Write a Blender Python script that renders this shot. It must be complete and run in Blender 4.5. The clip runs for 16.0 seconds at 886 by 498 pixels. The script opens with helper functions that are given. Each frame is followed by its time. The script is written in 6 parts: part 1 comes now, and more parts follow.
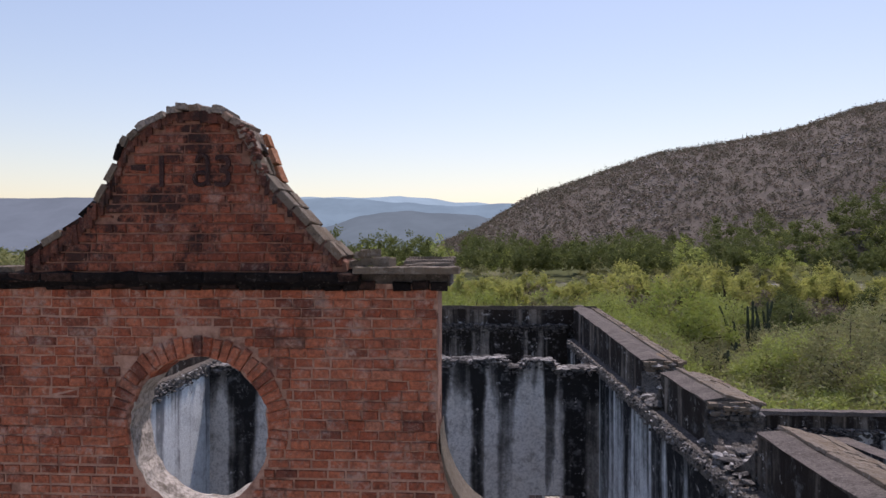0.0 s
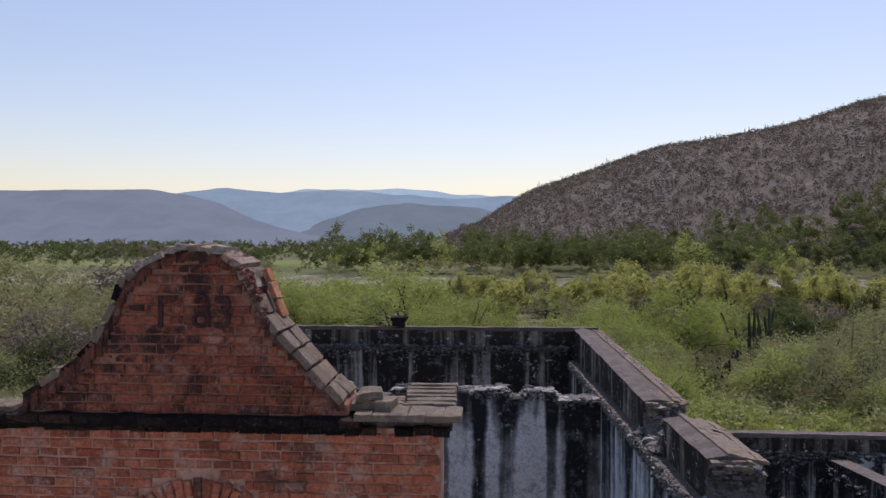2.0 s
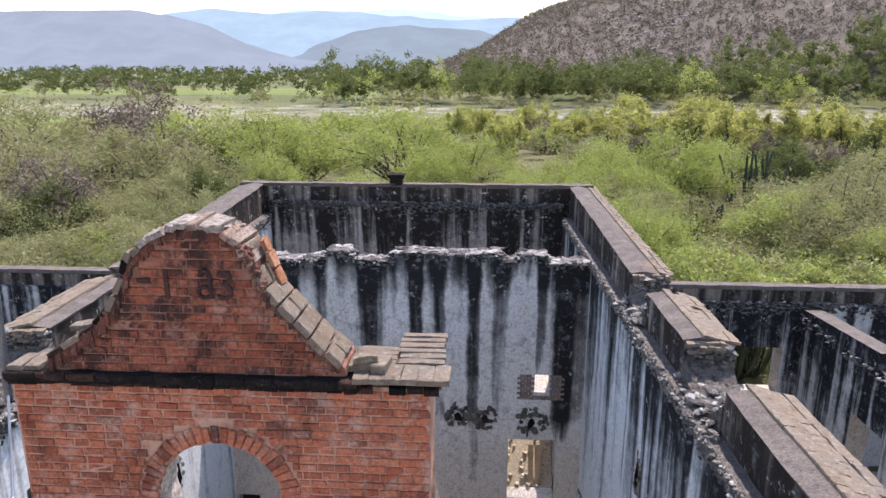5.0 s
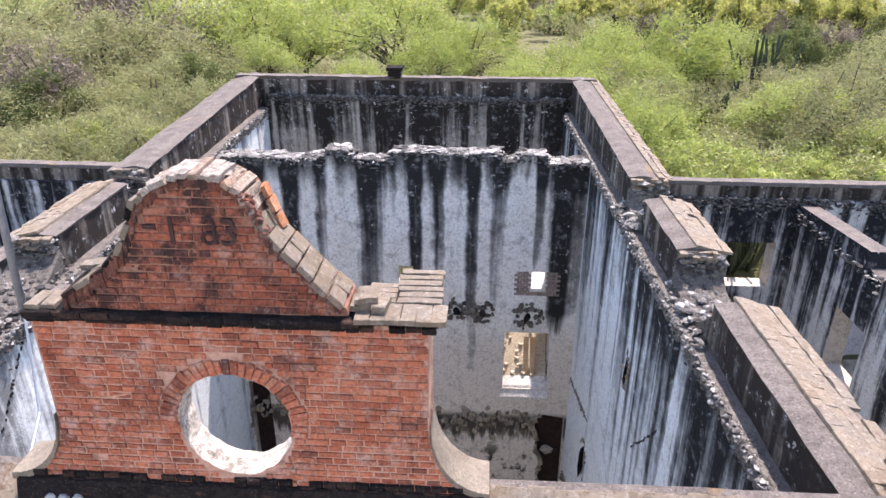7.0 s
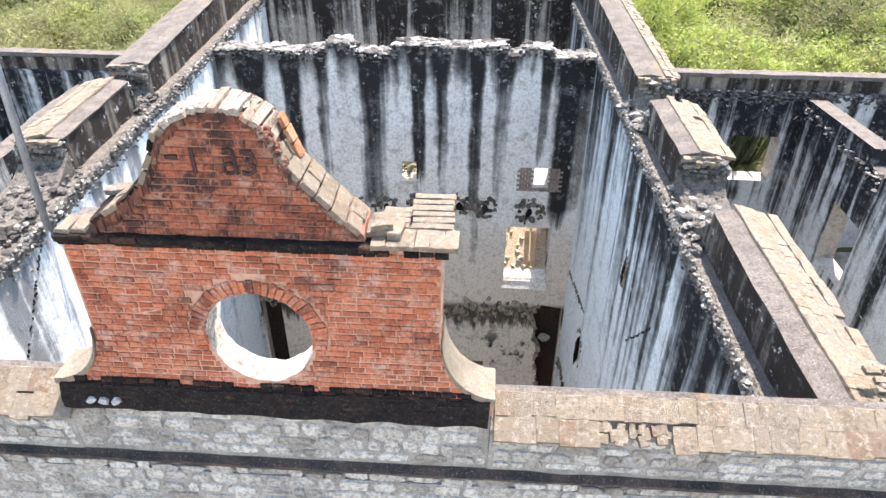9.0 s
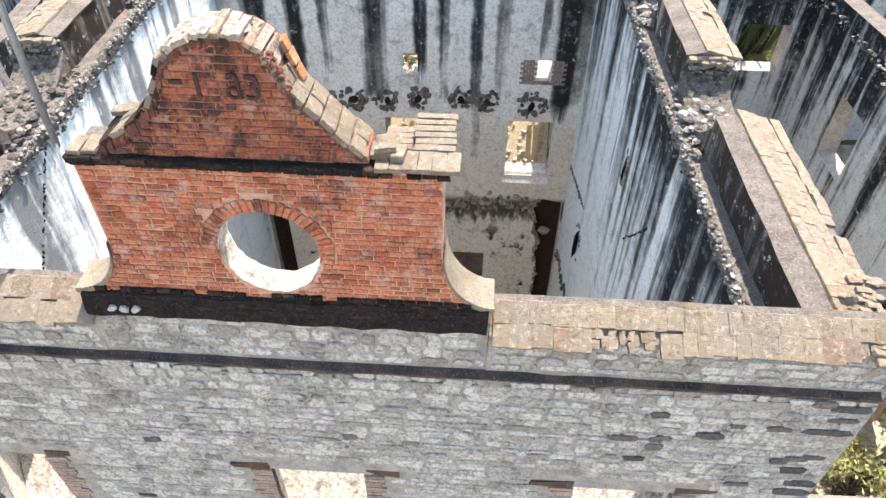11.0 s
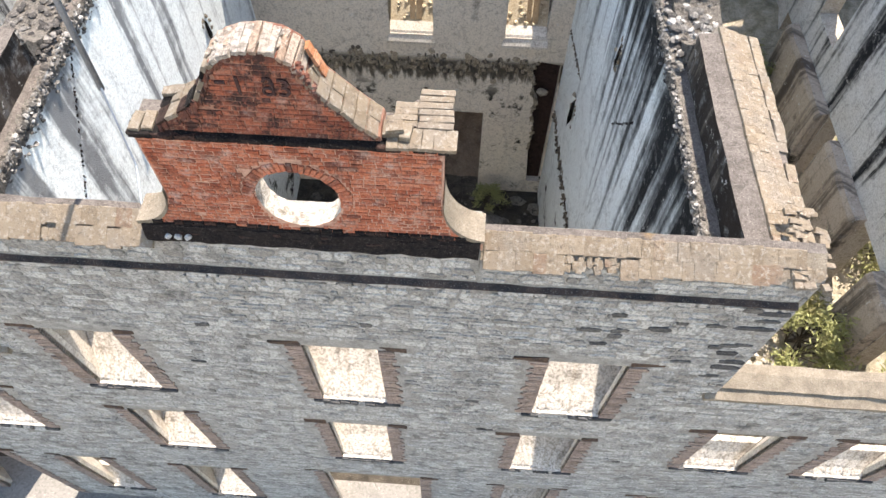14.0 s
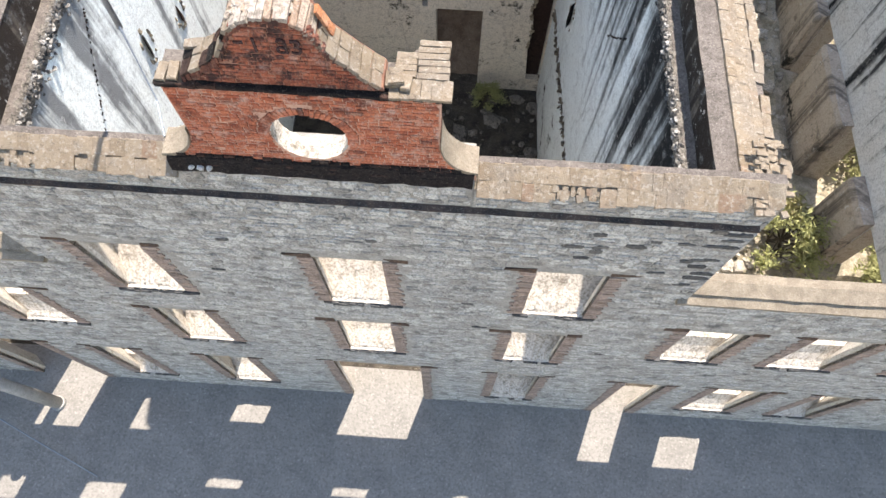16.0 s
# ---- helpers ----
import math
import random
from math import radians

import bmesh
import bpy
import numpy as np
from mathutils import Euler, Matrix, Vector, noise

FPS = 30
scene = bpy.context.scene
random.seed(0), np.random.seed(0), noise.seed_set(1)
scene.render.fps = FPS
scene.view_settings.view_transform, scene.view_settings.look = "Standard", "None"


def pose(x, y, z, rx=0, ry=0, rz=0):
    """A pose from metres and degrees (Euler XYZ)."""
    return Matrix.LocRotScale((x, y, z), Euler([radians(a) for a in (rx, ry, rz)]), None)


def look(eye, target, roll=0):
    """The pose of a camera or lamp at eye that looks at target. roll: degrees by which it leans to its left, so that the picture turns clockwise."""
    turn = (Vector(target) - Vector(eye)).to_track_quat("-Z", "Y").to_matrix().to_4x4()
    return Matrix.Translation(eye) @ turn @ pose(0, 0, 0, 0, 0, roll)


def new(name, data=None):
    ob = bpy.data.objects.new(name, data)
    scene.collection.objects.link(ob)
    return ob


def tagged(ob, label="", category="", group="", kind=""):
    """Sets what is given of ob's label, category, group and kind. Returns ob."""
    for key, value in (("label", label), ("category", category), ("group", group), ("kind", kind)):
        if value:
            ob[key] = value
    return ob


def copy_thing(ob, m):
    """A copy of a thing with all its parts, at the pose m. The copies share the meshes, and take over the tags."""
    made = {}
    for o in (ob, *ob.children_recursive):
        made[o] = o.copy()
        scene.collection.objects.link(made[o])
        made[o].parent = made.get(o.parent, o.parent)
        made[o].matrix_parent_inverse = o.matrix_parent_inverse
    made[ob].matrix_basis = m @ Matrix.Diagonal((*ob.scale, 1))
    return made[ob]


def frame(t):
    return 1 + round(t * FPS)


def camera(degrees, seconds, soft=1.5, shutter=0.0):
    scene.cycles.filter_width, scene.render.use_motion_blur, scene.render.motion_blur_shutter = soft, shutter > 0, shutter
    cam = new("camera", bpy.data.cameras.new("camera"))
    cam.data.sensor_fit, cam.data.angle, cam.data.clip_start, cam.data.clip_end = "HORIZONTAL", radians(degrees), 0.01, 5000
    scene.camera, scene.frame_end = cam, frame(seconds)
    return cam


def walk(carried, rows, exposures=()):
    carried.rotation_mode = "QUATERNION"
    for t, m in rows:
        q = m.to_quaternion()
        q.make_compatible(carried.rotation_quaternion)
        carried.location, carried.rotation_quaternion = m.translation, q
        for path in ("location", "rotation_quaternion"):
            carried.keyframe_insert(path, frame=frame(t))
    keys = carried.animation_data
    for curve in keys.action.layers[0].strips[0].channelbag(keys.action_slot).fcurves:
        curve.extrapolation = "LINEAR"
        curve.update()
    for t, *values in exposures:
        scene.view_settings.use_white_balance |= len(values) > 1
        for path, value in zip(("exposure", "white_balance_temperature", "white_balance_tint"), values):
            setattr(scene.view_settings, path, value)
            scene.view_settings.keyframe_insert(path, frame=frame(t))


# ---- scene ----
import collections
from mathutils.geometry import tessellate_polygon
cam = camera(65.6, 16.0)
METRES, EYE, TILT, LEAN, TURN = 8.0, 24.3, 0.0, 0.0, 3.4
ROWS = [
    (0.0, 0.0, 0.0, 0.0, 0.0, 0.0, -0.0),
    (0.5, -0.0021, 0.0046, 0.0395, 0.04, -0.01, -0.0),
    (1.0, -0.003, 0.008, 0.0818, 0.07, -0.03, -0.03),
    (1.5, -0.0027, 0.01, 0.1238, 0.1, -0.05, -0.03),
    (2.0, -0.0014, 0.0108, 0.1608, 0.1, -0.65, -0.06),
    (2.5, 0.0015, 0.0093, 0.1917, 0.08, -2.91, -0.06),
    (3.0, 0.0063, 0.008, 0.2196, 0.06, -5.22, -0.09),
    (3.5, 0.0085, 0.0036, 0.2472, 0.04, -7.64, -0.08),
    (4.0, 0.0079, 0.0007, 0.2748, 0.04, -10.05, -0.07),
    (6.5, 0.0122, 0.0057, 0.3861, 0.03, -22.21, -0.11),
    (7.0, 0.0123, 0.0072, 0.4017, 0.05, -24.63, -0.14),
    (7.5, 0.0095, 0.0054, 0.4169, 0.06, -27.02, -0.16),
    (8.0, 0.0044, 0.0021, 0.4333, 0.08, -29.44, -0.2),
    (8.5, -0.0011, 0.0021, 0.4503, 0.09, -31.83, -0.25),
    (9.0, -0.0039, 0.0018, 0.4665, 0.11, -34.26, -0.29),
    (11.5, -0.0047, 0.0092, 0.5582, 0.26, -46.21, -0.29),
    (12.0, -0.0039, 0.0137, 0.6083, 0.28, -48.64, -0.33),
    (12.5, -0.0035, 0.0149, 0.6642, 0.33, -51.08, -0.33),
    (13.0, -0.0037, 0.016, 0.7182, 0.4, -53.55, -0.33),
    (13.5, -0.0044, 0.0172, 0.7681, 0.42, -55.94, -0.34),
    (14.0, -0.0042, 0.019, 0.8177, 0.47, -58.35, -0.35),
    (14.5, -0.0035, 0.0207, 0.8659, 0.49, -60.76, -0.35),
    (15.0, -0.0016, 0.0223, 0.9115, 0.49, -63.15, -0.36),
    (15.5, 0.0011, 0.0242, 0.9538, 0.57, -65.56, -0.34),
    (16.0, 0.0013, 0.0253, 0.9945, 0.54, -67.88, -0.34),
]
walk(cam, [(t, pose(0, 0, EYE, TILT, LEAN, TURN) @ pose(METRES * x, METRES * y, METRES * z, 90 + pitch, roll, yaw)) for t, x, y, z, yaw, pitch, roll in ROWS],
     [(0, 0.42, 6650, 27), (2, 0.34, 6500, 28), (3, 0.58, 6500, 28), (4, 1.05, 6600, 23), (6.5, 2.1, 6700, 24), (7.5, 2.17, 6800, 22), (8, 2.34, 6900, 19), (8.5, 2.54, 6950, 17), (9, 2.6, 7000, 15), (12, 2.33, 7400, 14), (16, 2.15, 7250, 13)])
SKY_STRENGTH, SUN_STRENGTH = 0.1, 2.95

# ---- world and sun ----
SUN_DIR = Vector((0.145, 0.467, 1.0)).normalized()
world = bpy.data.worlds.new("sky")
scene.world = world
world.use_nodes = True
wn = world.node_tree.nodes
sky = wn.new("ShaderNodeTexSky")
sky.sky_type = "NISHITA"
sky.sun_disc = False
sky.sun_elevation = math.asin(SUN_DIR.z)
sky.sun_rotation = math.atan2(SUN_DIR.x, SUN_DIR.y)
sky.air_density, sky.dust_density, sky.ozone_density = 1.4, 0.75, 0.7
wn["Background"].inputs[1].default_value = SKY_STRENGTH
world.node_tree.links.new(sky.outputs[0], wn["Background"].inputs[0])
sun = new("sun", bpy.data.lights.new("sun", "SUN"))
sun.data.energy, sun.data.angle, sun.data.color = SUN_STRENGTH, radians(0.53), (1.0, 0.955, 0.89)
sun.matrix_world = look(SUN_DIR * 60, (0, 0, 0))


# ---- materials ----
class Nodes:
    """A small builder for node materials."""

    def __init__(self, name, rough=0.9):
        self.m = bpy.data.materials.new(name)
        self.m.use_nodes = True
        self.t = self.m.node_tree
        self.b = self.t.nodes["Principled BSDF"]
        self.b.inputs["Roughness"].default_value = rough
        self.b.inputs["Specular IOR Level"].default_value = 0.1
        self.geo = self.t.nodes.new("ShaderNodeNewGeometry")
        self.pos = self.geo.outputs["Position"]

    def put(self, sock, v):
        if isinstance(v, (int, float, tuple)):
            sock.default_value = v if not (isinstance(v, tuple) and len(v) == 3 and len(sock.default_value) == 4) else (*v, 1)
        else:
            self.t.links.new(v, sock)

    def math(self, op, a, b=0.0, clamp=False):
        n = self.t.nodes.new("ShaderNodeMath")
        n.operation, n.use_clamp = op, clamp
        self.put(n.inputs[0], a), self.put(n.inputs[1], b)
        return n.outputs[0]

    def ramp(self, v, lo, hi):
        n = self.t.nodes.new("ShaderNodeMapRange")
        n.interpolation_type = "SMOOTHSTEP"
        self.put(n.inputs[0], v), self.put(n.inputs[1], lo), self.put(n.inputs[2], hi)
        return n.outputs[0]

    def mix(self, f, a, b, mode="MIX"):
        n = self.t.nodes.new("ShaderNodeMix")
        n.data_type, n.blend_type = "RGBA", mode
        self.put(n.inputs[0], f), self.put(n.inputs[6], a), self.put(n.inputs[7], b)
        return n.outputs[2]

    def noise(self, scale, detail=4.0, rough=0.6, at=None, off=0.0):
        n = self.t.nodes.new("ShaderNodeTexNoise")
        n.inputs["Scale"].default_value, n.inputs["Detail"].default_value, n.inputs["Roughness"].default_value = scale, detail, rough
        src = at or self.pos
        if off:
            src = self.moved(src, off)
        self.t.links.new(src, n.inputs["Vector"])
        return n.outputs["Fac"]

    def moved(self, src, off):
        a = self.t.nodes.new("ShaderNodeVectorMath")
        self.t.links.new(src, a.inputs[0])
        a.inputs[1].default_value = (off, off * 0.7, off * 1.3)
        return a.outputs[0]

    def voronoi(self, scale, at=None, feature="F1"):
        n = self.t.nodes.new("ShaderNodeTexVoronoi")
        n.feature = feature
        n.inputs["Scale"].default_value = scale
        self.t.links.new(at or self.pos, n.inputs["Vector"])
        return n

    def split(self):
        n = self.t.nodes.new("ShaderNodeSeparateXYZ")
        self.t.links.new(self.pos, n.inputs[0])
        return n.outputs

    def vec(self, x, y, z):
        n = self.t.nodes.new("ShaderNodeCombineXYZ")
        self.put(n.inputs[0], x), self.put(n.inputs[1], y), self.put(n.inputs[2], z)
        return n.outputs[0]

    def random(self):
        """A value of its own for each object and each loose island."""
        o = self.t.nodes.new("ShaderNodeObjectInfo").outputs["Random"]
        return self.math("FRACT", self.math("ADD", o, self.geo.outputs["Random Per Island"]))

    def done(self, colour, bump=None, depth=0.01, strength=0.6):
        self.put(self.b.inputs["Base Color"], colour)
        if bump is not None:
            n = self.t.nodes.new("ShaderNodeBump")
            n.inputs["Strength"].default_value, n.inputs["Distance"].default_value = strength, depth
            self.t.links.new(bump, n.inputs["Height"])
            self.t.links.new(n.outputs[0], self.b.inputs["Normal"])
        return self.m


def brick_material(name, tones, stain=0.35, lime=0.3, grime=(0.03, 0.022, 0.022), reach=0.0):
    n = Nodes(name, 0.92)
    r = n.random()
    c = n.mix(n.ramp(r, 0.0, 0.55), tones[0], tones[1])
    c = n.mix(n.ramp(r, 0.84, 0.98), c, tones[2])
    c = n.mix(n.math("MULTIPLY", n.ramp(n.math("FRACT", n.math("MULTIPLY", r, 7.31)), 0.84, 0.97), 0.6), c, n.mix(0.4, tones[0], grime))
    c = n.mix(n.math("MULTIPLY", n.ramp(n.math("FRACT", n.math("MULTIPLY", r, 13.7)), 0.86, 1.0), lime * 0.35), c, (0.50, 0.34, 0.26))
    fine = n.noise(30, 6, 0.7)
    c = n.mix(n.ramp(fine, 0.36, 0.62), n.mix(0.5, c, grime), c)
    c = n.mix(n.math("MULTIPLY", n.ramp(n.noise(14, 6, 0.75, off=33.0), 0.55, 0.66), 0.55), c, n.mix(0.55, c, grime))
    c = n.mix(n.math("MULTIPLY", n.ramp(n.noise(60, 4, 0.7, off=3.0), 0.6, 0.72), 0.4), c, (0.6, 0.45, 0.36))
    c = n.mix(n.math("MULTIPLY", n.ramp(n.noise(3.1, 9, 0.8), 0.50, 0.66), lime), c, (0.46, 0.35, 0.30))
    c = n.mix(n.math("MULTIPLY", n.ramp(n.noise(9.0, 7, 0.8, off=17.0), 0.55, 0.68), lime * 0.8), c, (0.5, 0.38, 0.31))
    x, y, z = n.split()
    run = n.noise(1.0, 6, 0.65, n.vec(n.math("MULTIPLY", n.math("ADD", x, y), 5.0), 2.0, n.math("MULTIPLY", z, 1.1)))
    c = n.mix(n.math("MULTIPLY", n.ramp(run, 0.54, 0.68), stain), c, grime)
    c = n.mix(n.math("MULTIPLY", n.ramp(n.noise(1.7, 10, 0.8, off=9.0), 0.52 - reach, 0.62 - reach), stain), c, grime)
    return n.done(c, n.noise(38, 7, 0.75), 0.018, 0.9)


def mortar_material(name, a, b):
    """Pinkish lime joints, washed out and dark in wide patches."""
    n = Nodes(name, 0.95)
    gone = n.math("MULTIPLY", n.ramp(n.noise(0.9, 5, 0.65, off=23.0), 0.46, 0.6), n.ramp(n.noise(7.0, 5, 0.7), 0.34, 0.56))
    c = n.mix(n.ramp(n.noise(14, 6, 0.7), 0.35, 0.65), a, b)
    return n.done(n.mix(gone, c, (0.13, 0.06, 0.045)), n.noise(30, 6, 0.75), 0.02, 0.9)


def tile_material():
    """Sun-bleached flat bricks under a crust of dust, lichen and lime."""
    n = Nodes("coping_brick", 0.95)
    r = n.random()
    c = n.mix(n.ramp(r, 0.0, 0.7), (0.172, 0.135, 0.098), (0.218, 0.177, 0.133))
    c = n.mix(n.ramp(r, 0.86, 1.0), c, (0.18, 0.125, 0.09))
    c = n.mix(n.ramp(n.noise(1.3, 6, 0.7, off=8.0), 0.42, 0.62), c, (0.185, 0.158, 0.13))
    c = n.mix(n.math("MULTIPLY", n.ramp(n.noise(11, 8, 0.8, off=2.0), 0.51, 0.61), 0.85), c, (0.29, 0.26, 0.22))
    c = n.mix(n.math("MULTIPLY", n.ramp(n.noise(7.0, 8, 0.8, off=27.0), 0.53, 0.66), 0.7), c, (0.085, 0.07, 0.055))
    c = n.mix(n.math("MULTIPLY", n.ramp(n.noise(30, 6, 0.75, off=5.0), 0.56, 0.66), 0.7), c, (0.07, 0.056, 0.045))
    return n.done(c, n.noise(24, 8, 0.8), 0.03, 1.0)


def lime_material():
    """Grey-brown weathered render with black lichen, pale scuffs and a few ochre patches."""
    n = Nodes("lime_render", 0.95)
    c = n.mix(n.ramp(n.noise(2.6, 7, 0.7), 0.35, 0.65), (0.155, 0.136, 0.124), (0.095, 0.083, 0.076))
    c = n.mix(n.math("MULTIPLY", n.ramp(n.noise(21, 7, 0.78), 0.47, 0.6), 0.6), c, (0.045, 0.04, 0.037))
    c = n.mix(n.math("MULTIPLY", n.ramp(n.noise(34, 5, 0.75, off=6.0), 0.56, 0.65), 0.5), c, (0.34, 0.31, 0.28))
    c = n.mix(n.math("MULTIPLY", n.ramp(n.noise(0.55, 5, 0.6, off=14.0), 0.62, 0.7), 0.6), c, (0.24, 0.15, 0.06))
    return n.done(c, n.noise(18, 8, 0.78), 0.03, 0.9)


def stone_material(name, tones, stain=0.5, scale=3.0, dark=(0.035, 0.034, 0.036), bump=0.02, fleck=0.5):
    n = Nodes(name, 0.95)
    r = n.random()
    c = n.mix(n.ramp(r, 0.0, 0.6), tones[0], tones[1])
    c = n.mix(n.ramp(r, 0.6, 1.0), c, tones[2])
    c = n.mix(n.ramp(n.noise(16, 8, 0.8), 0.38, 0.58), n.mix(0.68, c, dark), c)
    c = n.mix(n.math("MULTIPLY", n.ramp(n.noise(34, 5, 0.7, off=11.0), 0.57, 0.68), fleck), c, n.mix(0.6, c, (0.75, 0.7, 0.62)))
    c = n.mix(n.math("MULTIPLY", n.ramp(n.noise(scale, 8, 0.75, off=4.0), 0.5, 0.66), stain), c, dark)
    return n.done(c, n.noise(22, 8, 0.75), bump, 0.9)


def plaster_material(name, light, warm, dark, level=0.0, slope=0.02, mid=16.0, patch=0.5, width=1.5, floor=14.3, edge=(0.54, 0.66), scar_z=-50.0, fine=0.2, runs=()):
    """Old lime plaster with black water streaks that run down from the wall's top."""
    n = Nodes(name, 0.93)
    x, y, z = n.split()
    s = n.math("ADD", x, y)
    wob = n.math("MULTIPLY", n.noise(0.6, 3, 0.5), 0.25)
    s = n.math("ADD", s, wob)
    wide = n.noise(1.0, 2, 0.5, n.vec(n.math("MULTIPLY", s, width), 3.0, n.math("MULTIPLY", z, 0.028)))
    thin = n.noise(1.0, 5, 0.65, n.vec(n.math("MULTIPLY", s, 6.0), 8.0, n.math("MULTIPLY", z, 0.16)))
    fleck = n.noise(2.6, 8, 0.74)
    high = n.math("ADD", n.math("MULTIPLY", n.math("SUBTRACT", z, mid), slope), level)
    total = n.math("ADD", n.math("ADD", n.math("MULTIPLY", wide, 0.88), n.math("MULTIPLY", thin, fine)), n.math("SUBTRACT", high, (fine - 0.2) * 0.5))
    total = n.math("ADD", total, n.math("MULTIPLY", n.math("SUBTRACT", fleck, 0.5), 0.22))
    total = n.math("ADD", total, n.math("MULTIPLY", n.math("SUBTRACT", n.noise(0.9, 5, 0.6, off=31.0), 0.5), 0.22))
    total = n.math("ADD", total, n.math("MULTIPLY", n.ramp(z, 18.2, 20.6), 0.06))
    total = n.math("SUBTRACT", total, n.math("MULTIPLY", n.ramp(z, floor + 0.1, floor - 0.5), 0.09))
    if runs:
        total = n.math("ADD", total, n.math("SUBTRACT", n.math("MULTIPLY", n.ramp(z, 18.6, 20.4), 0.15), 0.12))
        xw = n.math("ADD", x, n.math("MULTIPLY", n.math("SUBTRACT", n.noise(0.9, 4, 0.6, off=41.0), 0.5), 0.35))
        for cx, half, low in runs:
            d = n.math("ABSOLUTE", n.math("SUBTRACT", xw, cx))
            hit = n.math("MULTIPLY", n.ramp(d, half * 1.6, half * 0.4), n.ramp(n.math("ADD", z, n.math("MULTIPLY", thin, 1.5)), low + 0.3, low + 1.5))
            total = n.math("ADD", total, n.math("MULTIPLY", hit, 0.25))
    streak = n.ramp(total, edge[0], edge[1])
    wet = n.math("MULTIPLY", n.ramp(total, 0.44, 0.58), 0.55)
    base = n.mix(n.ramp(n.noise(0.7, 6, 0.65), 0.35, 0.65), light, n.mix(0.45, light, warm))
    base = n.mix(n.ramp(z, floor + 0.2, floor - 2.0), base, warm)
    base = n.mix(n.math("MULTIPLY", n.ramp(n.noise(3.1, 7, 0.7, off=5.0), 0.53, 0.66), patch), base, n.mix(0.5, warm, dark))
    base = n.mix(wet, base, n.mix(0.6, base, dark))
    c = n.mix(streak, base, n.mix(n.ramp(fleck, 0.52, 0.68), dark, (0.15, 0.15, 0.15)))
    c = n.mix(n.math("MULTIPLY", n.ramp(n.noise(3.2, 9, 0.75, off=15.0), 0.60, 0.64), 0.8), c, (0.56, 0.55, 0.53))
    c = n.mix(n.ramp(n.noise(13, 7, 0.75, off=21.0), 0.36, 0.56), n.mix(0.36, c, dark), c)
    crack = n.voronoi(0.34, n.vec(n.math("ADD", s, n.math("MULTIPLY", n.noise(1.6, 6, 0.7), 1.2)), 1.0, n.math("ADD", z, n.math("MULTIPLY", n.noise(1.9, 6, 0.7, off=12.0), 1.2))), "DISTANCE_TO_EDGE").outputs["Distance"]
    c = n.mix(n.math("MULTIPLY", n.ramp(crack, 0.016, 0.005), 0.22), c, dark)
    c = n.mix(n.math("MULTIPLY", n.ramp(n.noise(0.5, 8, 0.75, off=2.0), 0.56, 0.64), n.ramp(z, 9.0, 7.0)), c, (0.035, 0.033, 0.028))
    drip = n.noise(1.0, 5, 0.6, n.vec(n.math("MULTIPLY", s, 3.2), 5.0, n.math("MULTIPLY", z, 0.5)))
    scar = n.math("MULTIPLY", n.ramp(z, scar_z + 0.75, scar_z + 0.3), n.ramp(n.math("ADD", z, n.math("MULTIPLY", drip, 2.6)), scar_z + 0.45, scar_z + 0.95))
    c = n.mix(n.math("MULTIPLY", scar, 0.92), c, n.mix(n.ramp(fleck, 0.45, 0.65), (0.03, 0.027, 0.022), (0.13, 0.105, 0.075)))
    return n.done(c, n.noise(9, 9, 0.75), 0.05, 0.9)


def leaf_material(name, a, b, c3, glow=(0.30, 0.36, 0.04), part_through=0.36, vary=1.0):
    n = Nodes(name, 0.75)
    r = n.random()
    c = n.mix(n.ramp(r, 0.0, 1.0), a, b)
    c = n.mix(n.ramp(n.noise(0.25, 3), 0.4, 0.7), c, c3)
    tone = n.t.nodes.new("ShaderNodeObjectInfo").outputs["Random"]
    c = n.mix(n.ramp(tone, 0.0, 1.0), n.mix(0.2 * vary, c, (0.03, 0.035, 0.015)), n.mix(0.42 * vary, c, (0.42, 0.46, 0.17)))
    c = n.mix(0.2 * vary, c, (0.37, 0.32, 0.26))
    bare = n.math("MULTIPLY", n.ramp(n.noise(0.7, 4, 0.6, off=4.0), 0.5, 0.62), 0.5 * vary)
    c = n.mix(bare, c, (0.15, 0.1, 0.07))
    n.put(n.b.inputs["Base Color"], c)
    tr = n.t.nodes.new("ShaderNodeBsdfTranslucent")
    n.put(tr.inputs[0], n.mix(0.5, c, glow))
    mx = n.t.nodes.new("ShaderNodeMixShader")
    mx.inputs[0].default_value = part_through
    n.t.links.new(n.b.outputs[0], mx.inputs[1])
    n.t.links.new(tr.outputs[0], mx.inputs[2])
    n.t.links.new(mx.outputs[0], n.t.nodes["Material Output"].inputs[0])
    return n.m


def plain_material(name, a, b, scale=4.0, rough=0.9, bump=0.01, metal=0.0):
    n = Nodes(name, rough)
    n.b.inputs["Metallic"].default_value = metal
    c = n.mix(n.ramp(n.noise(scale, 6, 0.7), 0.35, 0.65), a, b)
    c = n.mix(n.math("MULTIPLY", n.ramp(n.noise(scale * 9, 7, 0.75), 0.46, 0.62), 0.5), c, n.mix(0.6, b, (0.03, 0.03, 0.03)))
    c = n.mix(n.math("MULTIPLY", n.ramp(n.noise(scale * 15, 5, 0.75, off=6.0), 0.56, 0.66), 0.4), c, n.mix(0.5, a, (0.8, 0.76, 0.7)))
    return n.done(c, n.noise(scale * 7, 8, 0.75), bump, 0.9)


